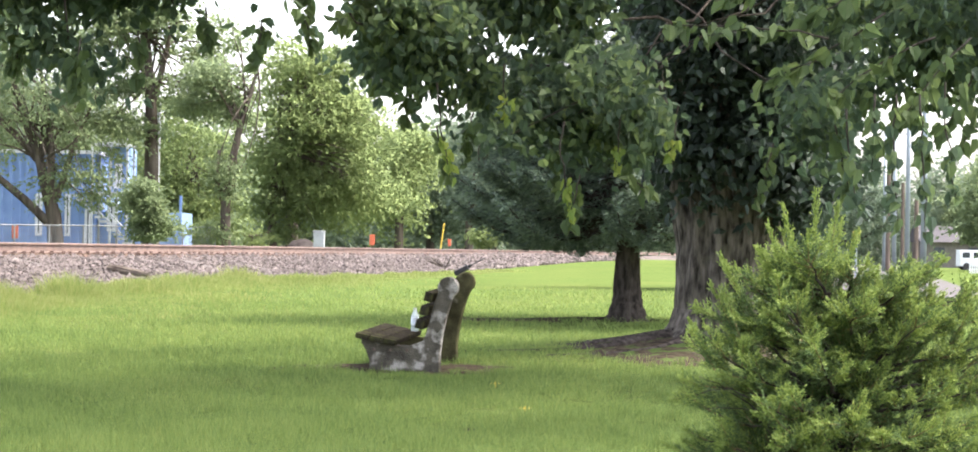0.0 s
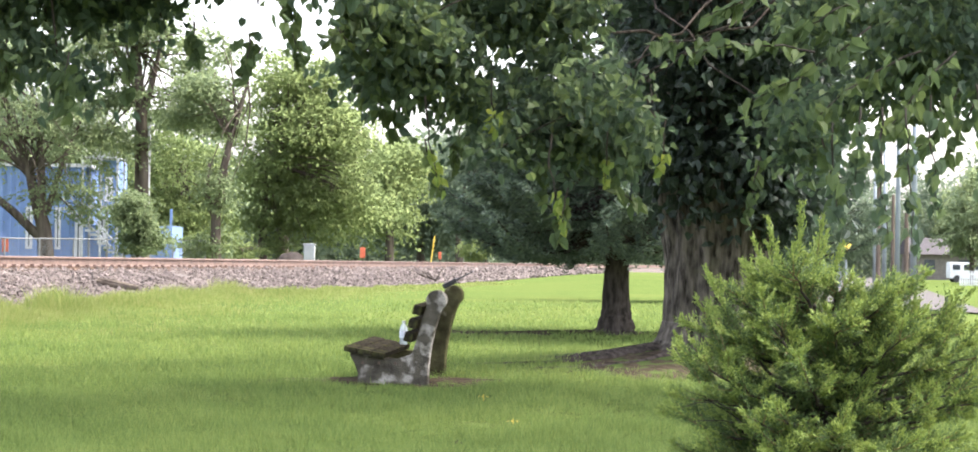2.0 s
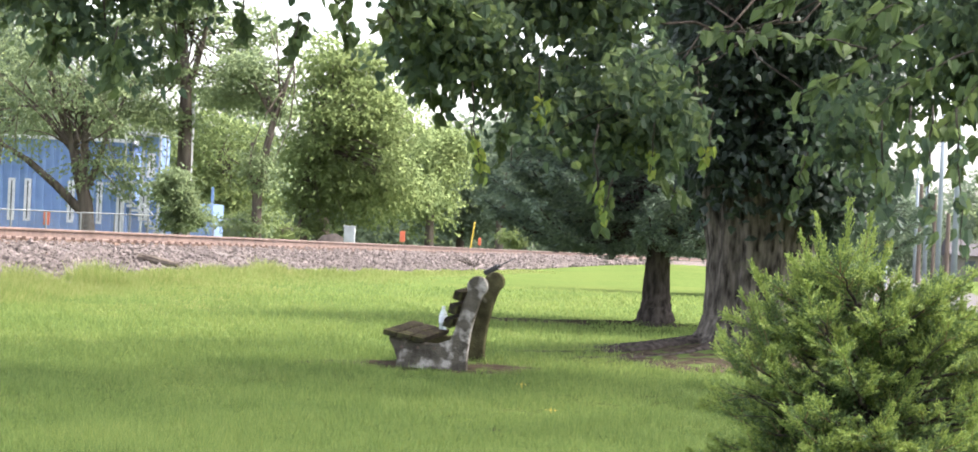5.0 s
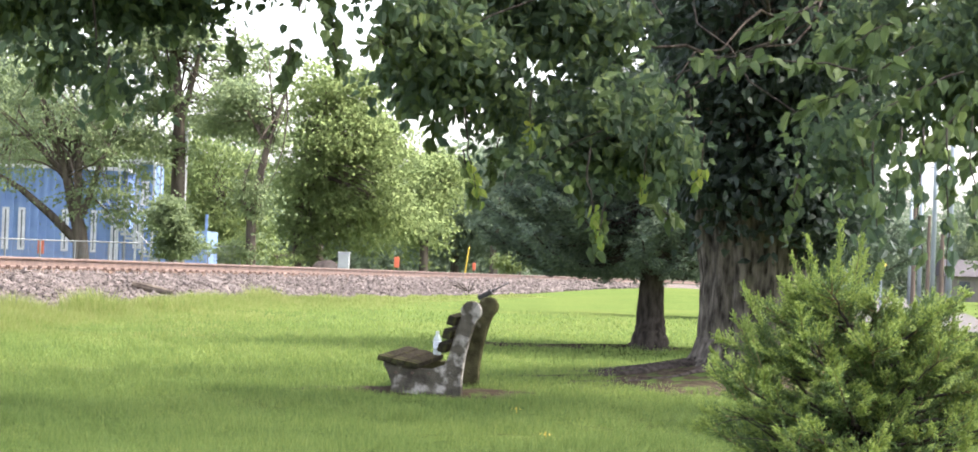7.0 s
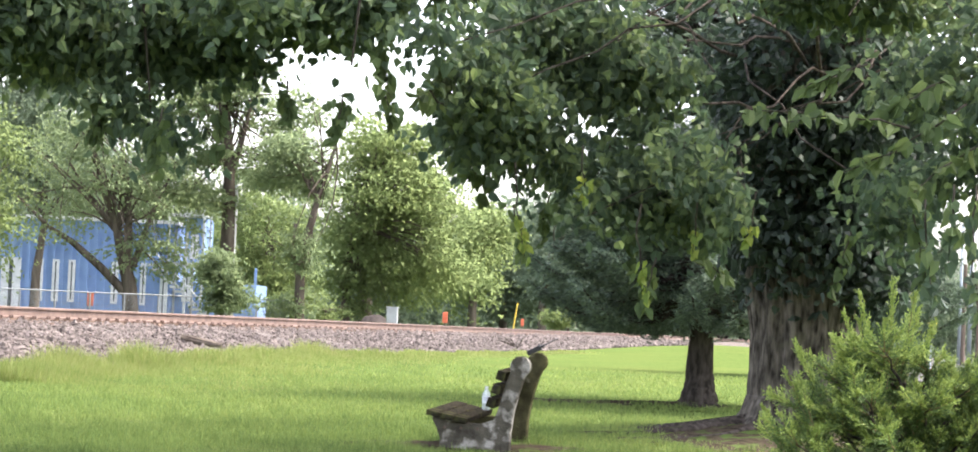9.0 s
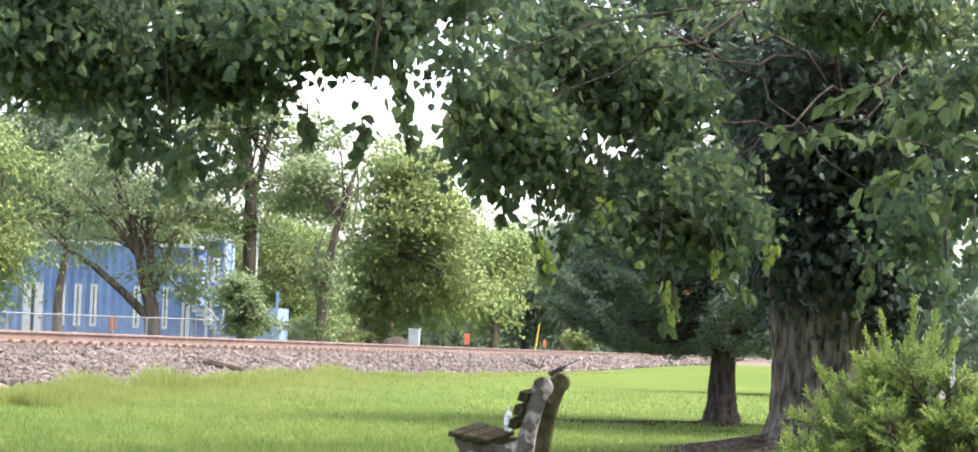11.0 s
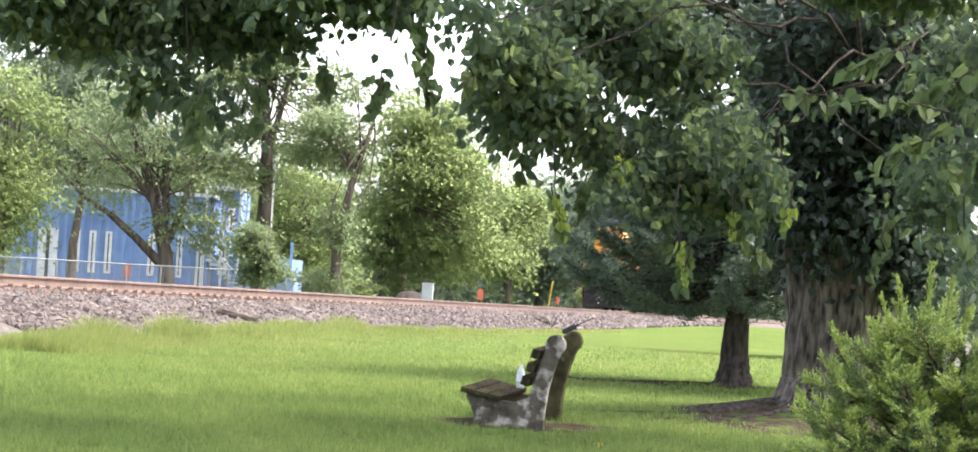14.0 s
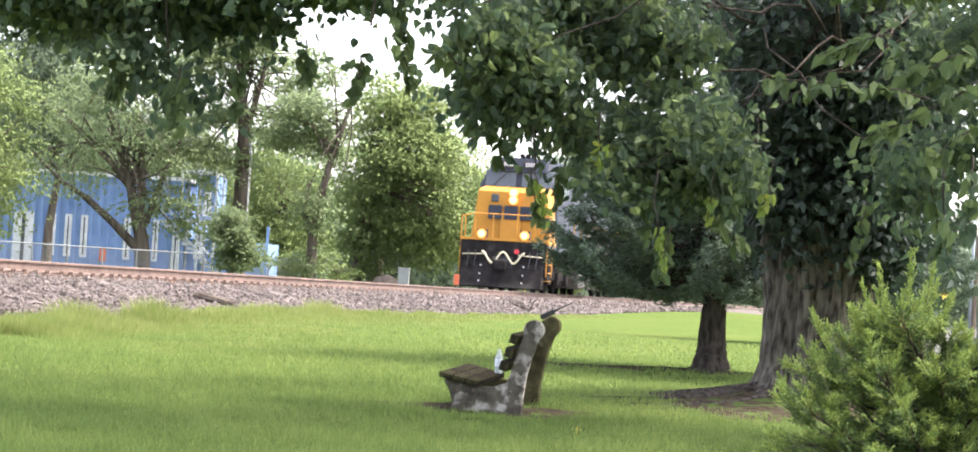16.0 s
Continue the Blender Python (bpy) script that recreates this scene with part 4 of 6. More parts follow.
# ---------- trees beyond the railway ----------
def far_trees():
    def gp(px_py_d):
        return px_py_d[0], px_py_d[1], float(gz(px_py_d[0], px_py_d[1]))

    def trunk(base, *pts):
        return [(base[0], base[1], base[2] - 0.3, pts[0][3] * 1.25)] + list(pts)

    b = gp((-15.55, 90.00, 1.48))
    tree("willow_like_tree", "grey-green tree with forked leaning limbs behind the fence", b,
         trunk(b, (-15.7, 90.00, 2.44, 0.26), (-15.95, 90.00, 3.3, 0.22), (-16.25, 90.00, 4.4, 0.16), (-16.8, 90.0, 5.8, 0.11), (-17.5, 90.00, 8.2, 0.04)),
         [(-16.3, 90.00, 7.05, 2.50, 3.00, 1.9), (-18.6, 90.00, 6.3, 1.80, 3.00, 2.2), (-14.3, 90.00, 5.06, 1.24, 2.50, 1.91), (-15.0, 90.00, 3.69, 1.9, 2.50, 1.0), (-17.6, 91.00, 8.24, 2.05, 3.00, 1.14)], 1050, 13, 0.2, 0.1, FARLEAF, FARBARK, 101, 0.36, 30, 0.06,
         [np.array([(-15.79, 90.0, 2.73, 0.2), (-15.84, 90.0, 4.98, 0.13), (-16.17, 90.0, 7.23, 0.08), (-16.52, 90.0, 8.8, 0.03)]), np.array([(-15.6, 90.0, 3.1, 0.13), (-14.99, 90.0, 5.13, 0.09), (-14.23, 90.0, 6.86, 0.03)]), np.array([(-15.85, 90.0, 2.16, 0.18), (-16.77, 90.0, 3.02, 0.15), (-17.83, 90.0, 3.88, 0.12), (-18.76, 90.0, 4.41, 0.08), (-19.94, 90.0, 5.48, 0.04)]), np.array([(-16.25, 90.0, 4.3, 0.1), (-17.1, 90.3, 5.2, 0.07), (-18.3, 90.3, 7.0, 0.03)])])
    b = gp((-20.9, 86.00, 1.37))
    tree("roadside_tree", "bright green bushy tree beside the blue building", b, trunk(b, (-20.9, 86.00, 2.66, 0.22), (-20.9, 86.00, 4.81, 0.15), (-20.9, 86.00, 7.17, 0.06)),
         [(-20.9, 86.00, 4.38, 1.6, 3.00, 2.4), (-22.0, 86.00, 5.43, 1.94, 3.00, 3.01), (-20.8, 87.00, 7.24, 1.30, 2.50, 1.52), (-21.3, 86.00, 2.87, 0.75, 2.00, 0.86)], 1300, 14, 0.22, 0.13, LIGHTLEAF, FARBARK, 102, 0.55, 16, 0.06)
    b = gp((-12.44, 92.00, 1.46))
    tree("tall_tree", "tall sparse tree with a straight forked grey trunk", b, trunk(b, (*(-12.47, 92.00, 2.88), 0.27), (*(-12.51, 92.00, 5.87), 0.24), (*(-12.58, 92.00, 7.48), 0.17), (*(-12.72, 92.00, 9.09), 0.1), (*(-12.90, 92.00, 11.39), 0.04)),
         [(-13.53, 92.00, 7.58, 1.15, 2.00, 0.81), (-11.57, 92.00, 7.27, 1.03, 2.00, 0.92), (-13.39, 92.00, 5.86, 1.15, 2.00, 0.57), (-11.47, 92.00, 8.53, 1.15, 2.00, 0.69), (-14.01, 92.00, 9.07, 1.38, 2.50, 1.15), (-12.42, 92.00, 10.01, 1.84, 2.50, 1.38), (-10.7, 92.0, 7.9, 1.0, 1.5, 0.8), (-10.2, 92.0, 9.2, 1.0, 1.5, 0.8), (-9.8, 92.0, 6.6, 0.8, 1.2, 0.5)], 1150, 13, 0.22, 0.14, FARLEAF, FARBARK, 103, 0.36, 24, 0.05,
         [np.array([(*(-12.52, 92.00, 6.56), 0.16), (*(-12.20, 92.00, 7.72), 0.13), (*(-11.90, 92.00, 9.10), 0.08), (*(-11.63, 92.00, 10.95), 0.03)])])
    b = gp((-9.28, 88.00, 1.50))
    tree("leaning_tree", "leaning dark-barked tree with ivy low and bare twigs on top", b, trunk(b, (*(-9.31, 88.00, 2.86), 0.17), (*(-9.11, 88.00, 4.40), 0.14), (*(-8.82, 88.00, 5.73), 0.11), (*(-8.49, 88.00, 6.83), 0.08), (*(-8.24, 88.00, 7.72), 0.05)),
         [(-9.45, 87.80, 2.75, 0.6, 0.8, 1.20), (-9.3, 87.8, 4.0, 0.4, 0.6, 0.8), (-9.75, 88.00, 7.47, 0.99, 1.50, 0.48), (-9.41, 88.00, 6.82, 0.66, 1.20, 0.44), (-8.96, 88.00, 6.17, 0.55, 1.00, 0.48), (-10.62, 89.00, 6.42, 0.67, 1.20, 0.45)], 520, 13, 0.2, 0.12, FARLEAF, FARBARK, 104, 0.32, 12, 0.04,
         [np.array([(*(-8.78, 88.00, 5.62), 0.1), (*(-9.14, 88.00, 6.60), 0.08), (*(-9.43, 88.00, 8.03), 0.04)]), np.array([(*(-9.31, 88.00, 2.86), 0.14), (*(-9.63, 88.00, 3.74), 0.1), (*(-9.56, 88.00, 4.84), 0.06)]), np.array([(*(-8.64, 88.00, 6.39), 0.06), (*(-8.89, 88.00, 8.81), 0.015)]), np.array([(-8.3, 88.0, 7.5, 0.05), (-8.1, 88.0, 8.5, 0.03), (-8.25, 88.0, 9.6, 0.012)]), np.array([(-8.2, 88.0, 8.1, 0.03), (-7.8, 88.0, 8.9, 0.02), (-7.7, 88.0, 9.7, 0.01)]), np.array([(-8.75, 88.0, 7.8, 0.025), (-9.1, 88.0, 8.8, 0.015), (-9.2, 88.0, 9.5, 0.008)])])
    b = gp((-8.68, 100.00, 1.53))
    tree("round_maple", "large round yellow-green tree full of leaves", b, trunk(b, (*(-8.70, 100.00, 2.83), 0.17), (*(-8.54, 100.00, 5.33), 0.12), (*(-7.95, 100.00, 8.09), 0.05)),
         [(-7.67, 100.00, 6.10, 2.12, 3.50, 2.75), (-6.04, 100.00, 5.37, 1.88, 3.00, 2.38), (-7.96, 100.00, 8.59, 1.25, 2.50, 1.25), (-6.63, 100.00, 3.61, 2.75, 3.00, 1.38), (-9.01, 100.00, 3.83, 1.25, 2.50, 1.62), (-6.46, 100.00, 8.37, 1.12, 2.50, 1.25), (-4.89, 100.00, 3.89, 1.12, 2.50, 1.25)], 1900, 16, 0.24, 0.15, LIGHTLEAF, FARBARK, 105, 0.5, 50, 0.07)
    b = gp((-8.19, 104.00, 1.55))
    tree("thick_trunked_tree", "tree with a thick pale trunk behind the round tree", b, trunk(b, (*(-8.21, 104.00, 2.90), 0.24), (*(-8.09, 104.00, 4.98), 0.18), (*(-7.48, 104.00, 7.33), 0.06)),
         [(-6.02, 106.00, 6.67, 1.32, 2.00, 1.85), (-7.59, 106.00, 5.32, 1.85, 2.00, 2.12)], 300, 14, 0.27, 0.17, FARLEAF, FARBARK, 106, 0.4, 8, 0.06)
    for k, (bb, bl, mt, n) in enumerate((
            ((-4.50, 125.00, 1.65), [(-4.57, 125.00, 5.77, 1.56, 2.50, 1.41), (-5.16, 125.00, 3.89, 1.41, 2.50, 1.72), (-3.99, 126.00, 6.76, 0.94, 2.00, 0.79)], LIGHTLEAF, 600),
            ((-3.29, 140.00, 1.70), [(-3.35, 140.00, 5.27, 2.10, 3.00, 2.98), (-4.37, 140.00, 3.50, 1.93, 3.00, 1.40), (-1.77, 140.00, 4.94, 1.40, 3.00, 2.45)], HAZE_LEAF, 900),
            ((-1.08, 135.00, 1.59), [(-0.88, 136.00, 5.54, 1.70, 3.00, 3.06), (0.46, 136.00, 6.58, 2.38, 3.00, 3.40), (2.55, 138.00, 6.34, 2.76, 3.00, 4.14)], HAZE_LEAF, 800),
            ((-15.97, 132.00, 1.48), [(-16.04, 132.00, 5.84, 2.31, 3.00, 2.97), (-14.52, 132.00, 3.55, 1.65, 3.00, 1.98), (-16.33, 132.00, 3.52, 1.32, 2.50, 1.98)], LIGHTLEAF, 900),
            ((-28.48, 135.00, 1.29), [(-30.20, 136.00, 10.52, 4.42, 3.00, 2.72), (-24.76, 136.00, 10.94, 3.74, 3.00, 2.21), (-34.26, 136.00, 9.43, 3.74, 3.00, 4.08), (-27.52, 136.00, 13.28, 4.08, 3.00, 1.70)], HAZE_LEAF, 1000),
            ((-23.8, 112.00, 1.4), [(-23.8, 112.00, 9.6, 2.2, 2.5, 2.0), (-25.6, 112.0, 11.6, 2.2, 2.5, 2.2), (-23.2, 112.0, 12.3, 1.8, 2.2, 1.8), (-25.2, 112.00, 7.4, 2.0, 2.5, 2.0), (-22.2, 112.00, 8.2, 1.6, 2.2, 1.5)], HAZE_LEAF, 1150),
            ((-21.14, 140.00, 1.42), [(-21.59, 140.00, 8.13, 2.80, 3.00, 2.80), (-25.43, 140.00, 7.02, 3.50, 3.00, 3.15), (-30.35, 140.00, 8.70, 4.20, 3.00, 4.20)], FARLEAF, 800))):
        b = gp(bb)
        tree("wood_edge_tree", "leafy green tree at the edge of the wood", b, trunk(b, (b[0], b[1], 3.0, 0.2), (b[0] + 0.3, b[1], 5.5, 0.14), (bl[0][0], bl[0][1], bl[0][2], 0.06)), bl, int(n * 1.7), 13, 0.26, 0.17, mt, FARBARK, 120 + k, 0.6, 12, 0.05, group="trees at the wood's edge")
    for k, (bb, bl, mt, n) in enumerate((
            ((-11.49, 84.00, 1.45), [(-11.50, 84.00, 2.55, 0.76, 0.90, 0.88), (-11.77, 84.00, 3.17, 0.46, 0.70, 0.53), (-11.06, 84.00, 2.13, 0.63, 0.80, 0.53), (-12.06, 84.00, 1.95, 0.50, 0.70, 0.42)], FARLEAF, 420),
            ((0.32, 118.00, 1.53), [(0.32, 118.00, 1.95, 1.00, 1.00, 0.41), (-0.36, 118.00, 2.11, 0.41, 0.70, 0.41)], LIGHTLEAF, 160),
            ((-9.10, 96.00, 1.52), [(-9.10, 96.00, 1.85, 0.77, 1.00, 0.34), (-10.78, 96.00, 1.90, 0.72, 1.00, 0.58), (-8.15, 99.00, 1.83, 0.62, 0.80, 0.35)], LIGHTLEAF, 240))):
        b = gp(bb)
        tree("shrub", "dense green shrub beyond the railway", b, [(b[0], b[1], b[2] - 0.2, 0.06), (b[0], b[1], bl[0][2], 0.03)], bl, int(n * 1.4), 14, 0.15, 0.1, mt, FARBARK, 140 + k, 0.2, 8, 0.02, category="shrub", group="shrubs beyond the railway")

    # woods in the distance, past counting
    rng = np.random.default_rng(200)
    bl = []
    for px in range(-420, 1000, 30):
        d = rng.uniform(165, 200)
        x = (px - 784) / 4000 * d
        hgt = rng.uniform(7.5, 10.5)
        bl.append((x, d, 0.9 + hgt * 0.5, rng.uniform(2, 3), 3, hgt * 0.52))
    for px in range(-420, 1330, 34):
        d = rng.uniform(205, 230)
        x = (px - 784) / 4000 * d
        bl.append((x, d, 1.9, rng.uniform(1.6, 2.4), 2, 2.4))
    c, dd = clump_centres(bl, 6200, rng, 0.5)
    p = np.repeat(c, 12, 0) + rng.standard_normal((6200 * 12, 3)) * 0.5
    w = rng.standard_normal(p.shape) + np.array([0, 0, -0.3])
    tagged(new("distant_woods", fast_mesh("distant_woods", *leaves(p, w, 0.55, 0.4, rng, "kite", 0.4), HAZE_LEAF)), "distant leafy woods beyond the railway", "woods", kind="stuff")
    bl = []
    for px in range(1300, 2100, 22):
        d = rng.uniform(270, 330)
        x = (px - 784) / 4000 * d
        hgt = rng.uniform(9.0, 12.5) + max(0, (px - 1480) * 0.03)
        bl.append((x, d, hgt * 0.5, rng.uniform(2, 3.2), 3, hgt * 0.52))
    c, dd = clump_centres(bl, 5200, rng, 0.5)
    p = np.repeat(c, 12, 0) + rng.standard_normal((5200 * 12, 3)) * 0.6
    w = rng.standard_normal(p.shape) + np.array([0, 0, -0.3])
    tagged(new("roadside_woods", fast_mesh("roadside_woods", *leaves(p, w, 0.6, 0.45, rng, "kite", 0.5), HAZE_LEAF)), "distant leafy woods beyond the road", "woods", kind="stuff")


far_trees()


# ---------- beyond the railway: building, fence, small things ----------
def blue_building():
    d = 118.0
    x0, x1 = -32.86, -18.67
    zb = float(gz(x0, d))
    b = root("blue_building", x0, d, zb - 0.05, 0, "two-storey blue ribbed steel building with white doors and windows", "building")
    W = x1 - x0
    H = 5.75 - zb
    bm = bmesh.new()
    box(bm, 0, W, 0, 9, 0, H)
    part("wall", bm, BLUE, b)
    bm = bmesh.new()
    for k in range(int(W / 0.4)):
        box(bm, 0.1 + k * 0.4, 0.28 + k * 0.4, -0.06, 0.0, 0.02, H - 0.02)
    part("wall_ribs", bm, BLUE, b)
    bm = bmesh.new()
    box(bm, -0.15, W + 0.15, -0.15, 9.15, H, H + 0.16)
    part("roof_edge", bm, OFFWHITE, b, "white roof edge")

    def opening(name, u0, u1, z0, z1, panes=1, label=""):
        bm = bmesh.new()
        box(bm, u0, u1, -0.12, -0.06, z0, z1)
        o = part(name, bm, OFFWHITE, b, label)
        bm = bmesh.new()
        for i in range(panes):
            h = (z1 - z0) / panes
            box(bm, u0 + (u1 - u0) * 0.41, u1 - (u1 - u0) * 0.41, -0.128, -0.119, z0 + h * i + 0.12, z0 + h * (i + 1) - 0.1)
        part("pane", bm, DARKGLASS, o)

    def ux(px):
        return (px - 784) / 4000 * d - x0

    for a, c in ((-64, -54), (-39, -28), (-13, -2), (57, 68), (104, 113)):
        opening("window", ux(a), ux(c), 0.75, 2.75, 1, "tall narrow white-framed window")
    opening("door", ux(-122), ux(-90), 0.05, 2.75, 1, "white door")
    opening("door", ux(136), ux(147), 0.05, 2.1, 1, "white door")
    bm = bmesh.new()
    box(bm, ux(20), ux(30), -0.14, -0.06, 0.6, 1.25)
    part("sign_board", bm, ORANGE, b, "small red and white sign")
    # stair tower of pale steel with a blue upper room
    tx0, tx1 = ux(152), ux(210)
    bm = bmesh.new()
    for px in (tx0, (tx0 + tx1) / 2, tx1 - 0.08):
        for py in (-1.4, 0.8):
            box(bm, px, px + 0.1, py, py + 0.1, 0, 5.1)
    for z in (2.7, 5.05):
        box(bm, tx0, tx1, -1.4, 0.9, z, z + 0.12)
    for z in (3.1, 3.45, 5.4, 5.7):
        box(bm, tx0, tx1, -1.4, -1.36, z, z + 0.05)
    for px in np.linspace(tx0, tx1 - 0.05, 9):
        box(bm, px, px + 0.035, -1.4, -1.36, 2.8, 3.45)
        box(bm, px, px + 0.035, -1.4, -1.36, 5.15, 5.72)
    part("stair_tower", bm, GREYPAINT, b, "pale grey steel stair tower with railings")
    bm = bmesh.new()
    box(bm, tx0 + 0.55, tx1 - 0.2, 0.2, 3, 2.85, 5.0)
    part("upper_room", bm, BLUE, b)
    bm = bmesh.new()
    for s, z in ((0, 0), (1, 0)):
        for k in range(12):
            box(bm, tx0 - 0.9 + k * 0.22, tx0 - 0.62 + k * 0.22, -1.35 + s * 1.0, -1.3 + s * 1.0, 2.6 - k * 0.2, 2.72 - k * 0.2)
    cyl(bm, (tx0 - 0.9, -1.3, 3.55), (tx0 + 1.75, -1.3, 1.0), 0.035, seg=6)
    cyl(bm, (tx0 - 0.9, -1.3, 3.15), (tx0 + 1.75, -1.3, 0.6), 0.035, seg=6)
    part("outer_stair", bm, GREYPAINT, b, "pale steel outside stair")
    opening("window", ux(172), ux(186), 1.0, 2.4, 2, "white-framed window")
    opening("window", ux(183), ux(195), 3.05, 4.2, 1, "white-framed window")
    # low blue wing
    bm = bmesh.new()
    box(bm, ux(150), ux(288), 0.9, 5, 0, 1.95)
    part("low_wing", bm, BLUE, b)
    bm = bmesh.new()
    box(bm, ux(285), ux(289), 0.5, 0.62, 0, 2.75)
    part("corner_post", bm, BLUE, b)


blue_building()


def fence():
    """Chain-link fence: posts, top rail, and thin wires."""
    d0, d1 = 80.0, 88.0
    xa, xb = -22.28, -9.66
    f = root("chain_link_fence", xa, d0, 0, 0, "grey chain-link fence behind the railway", "fence")
    n = 12
    pts = []
    for k in range(n + 1):
        s = k / n
        x, y = xa + (xb - xa) * s, d0 + (d1 - d0) * s
        pts.append(np.array([x - xa, y - d0, float(gz(x, y))]))
    for p in pts:
        bm = bmesh.new()
        cyl(bm, p + np.array([0, 0, -0.1]), p + np.array([0, 0, 1.12]), 0.03, seg=8)
        part("post", bm, FENCE, f)
    for p, q in zip(pts, pts[1:]):
        bm = bmesh.new()
        cyl(bm, p + np.array([0, 0, 1.1]), q + np.array([0, 0, 1.1]), 0.022, seg=6)
        part("top_rail", bm, FENCE, f)
        bm = bmesh.new()
        for s in np.arange(0, 1, 0.05):
            for a, b2 in ((0.0, 0.12), (0.12, 0.0)):
                u0, u1 = p + (q - p) * min(1, s + a), p + (q - p) * min(1, s + b2)
                cyl(bm, u0 + np.array([0, 0, 0.05]), u1 + np.array([0, 0, 1.08]), 0.003, seg=3)
        part("wire_mesh", bm, FENCE, f)


fence()


def small_far_things():
    def put(name, label, cat, px, d, zb=None):
        x = (px - 784) / 4000 * d
        return root(name, x, d, float(gz(x, d)) if zb is None else zb, 0, label, cat)

    c = put("signal_cabinet", "grey metal equipment cabinet beyond the track", "cabinet", 512, 95)
    bm = bmesh.new()
    box(bm, -0.21, 0.21, -0.2, 0.2, 0, 1.0, 0.02)
    part("cabinet_body", bm, GREYPAINT, c)
    bm = bmesh.new()
    box(bm, -0.23, 0.23, -0.22, 0.22, 1.0, 1.05, 0.01)
    part("cabinet_lid", bm, GREYPAINT, c)
    bm = bmesh.new()
    box(bm, -0.17, 0.17, -0.215, -0.2, 0.08, 0.92)
    part("cabinet_door", bm, GREYPAINT, c)
    m = put("gravel_heap", "low grey heap of gravel beside the cabinet", "heap", 485, 97)
    bm = bmesh.new()
    bmesh.ops.create_icosphere(bm, subdivisions=4, radius=1)
    for v in bm.verts:
        v.co = Vector((v.co.x * 0.75, v.co.y * 0.7, max(-0.1, v.co.z) * 0.72 + 0.05 * noise.noise(v.co * 5)))
    part("heap_body", bm, STONE, m, "", True)
    for px, w, h, d in ((597, 0.24, 0.45, 118), (721, 0.15, 0.3, 122)):
        o = put("orange_marker", "small orange-red marker beyond the track", "marker", px, d)
        bm = bmesh.new()
        box(bm, -w / 2, w / 2, -0.06, 0.06, 0.5, 0.55 + h, 0.02)
        part("marker_panel", bm, ORANGE, o)
        bm = bmesh.new()
        cyl(bm, (0, 0.05, -0.05), (0, 0.05, 0.6), 0.03, seg=8)
        part("stake", bm, POLEWOOD, o)
    o = put("yellow_marker_pole", "leaning yellow pipeline marker pole beyond the track", "marker", 707, 112)
    bm = bmesh.new()
    cyl(bm, (-0.06, 0, -0.1), (0.14, 0, 1.5), 0.032, 0.032, 10)
    part("pole", bm, YELLOWPOST, o)
    bm = bmesh.new()
    cyl(bm, (0.135, 0, 1.46), (0.148, 0, 1.56), 0.04, 0.016, 10)
    part("cap", bm, YELLOWPOST, o)
    # white utility pole beside the tall tree
    o = put("utility_pole", "pale round utility pole beside the tall tree", "pole", 250, 95)
    bm = bmesh.new()
    cyl(bm, (0, 0, -0.2), (0.06, 0, 5.8), 0.09, 0.07, 12)
    part("shaft", bm, GREYPAINT, o)
    # old timber lying on the ballast
    for x, y, z, L, rad, dz in ((-6.08, 42.2, 0.99, 0.7, 0.07, 0.06), (-7.85, 41.0, 1.17, 0.6, 0.03, 0.05)):
        o = root("timber_log", x, y, z, 0, "old dark split timber lying on the ballast", "log")
        bm = bmesh.new()
        cyl(bm, (-L / 2, 0, dz), (L / 2, -0.1, -dz), rad, rad * 0.8, 9)
        bmesh.ops.subdivide_edges(bm, edges=bm.edges, cuts=2)
        for v in bm.verts:
            v.co += Vector((0, noise.noise(v.co * 9), noise.noise(v.co * 7 + Vector((3, 1, 2))))) * 0.025
        part("log_body", bm, FARBARK, o)
    # dead branch on the shoulder
    x, y = on_track(3.2, 70)
    o = root("dead_branch", x, y, float(gz(x, y)) + 0.05, 0, "bare dead branch lying at the foot of the ballast", "branch")
    r = np.random.default_rng(9)
    ln = [limb((0, 0, 0), (r.uniform(-0.7, 0.3), r.uniform(-0.3, 0.3), r.uniform(0.1, 0.5)), 0.011, 0.005, r, 0.15) for _ in range(12)]
    ln.append(limb((-0.8, 0, 0.06), (0.3, 0, 0.0), 0.022, 0.012, r, 0.05))
    attach(new("twigs", fast_mesh("twigs", *tubes(ln, 5), OLDWOOD, True)), o)


small_far_things()


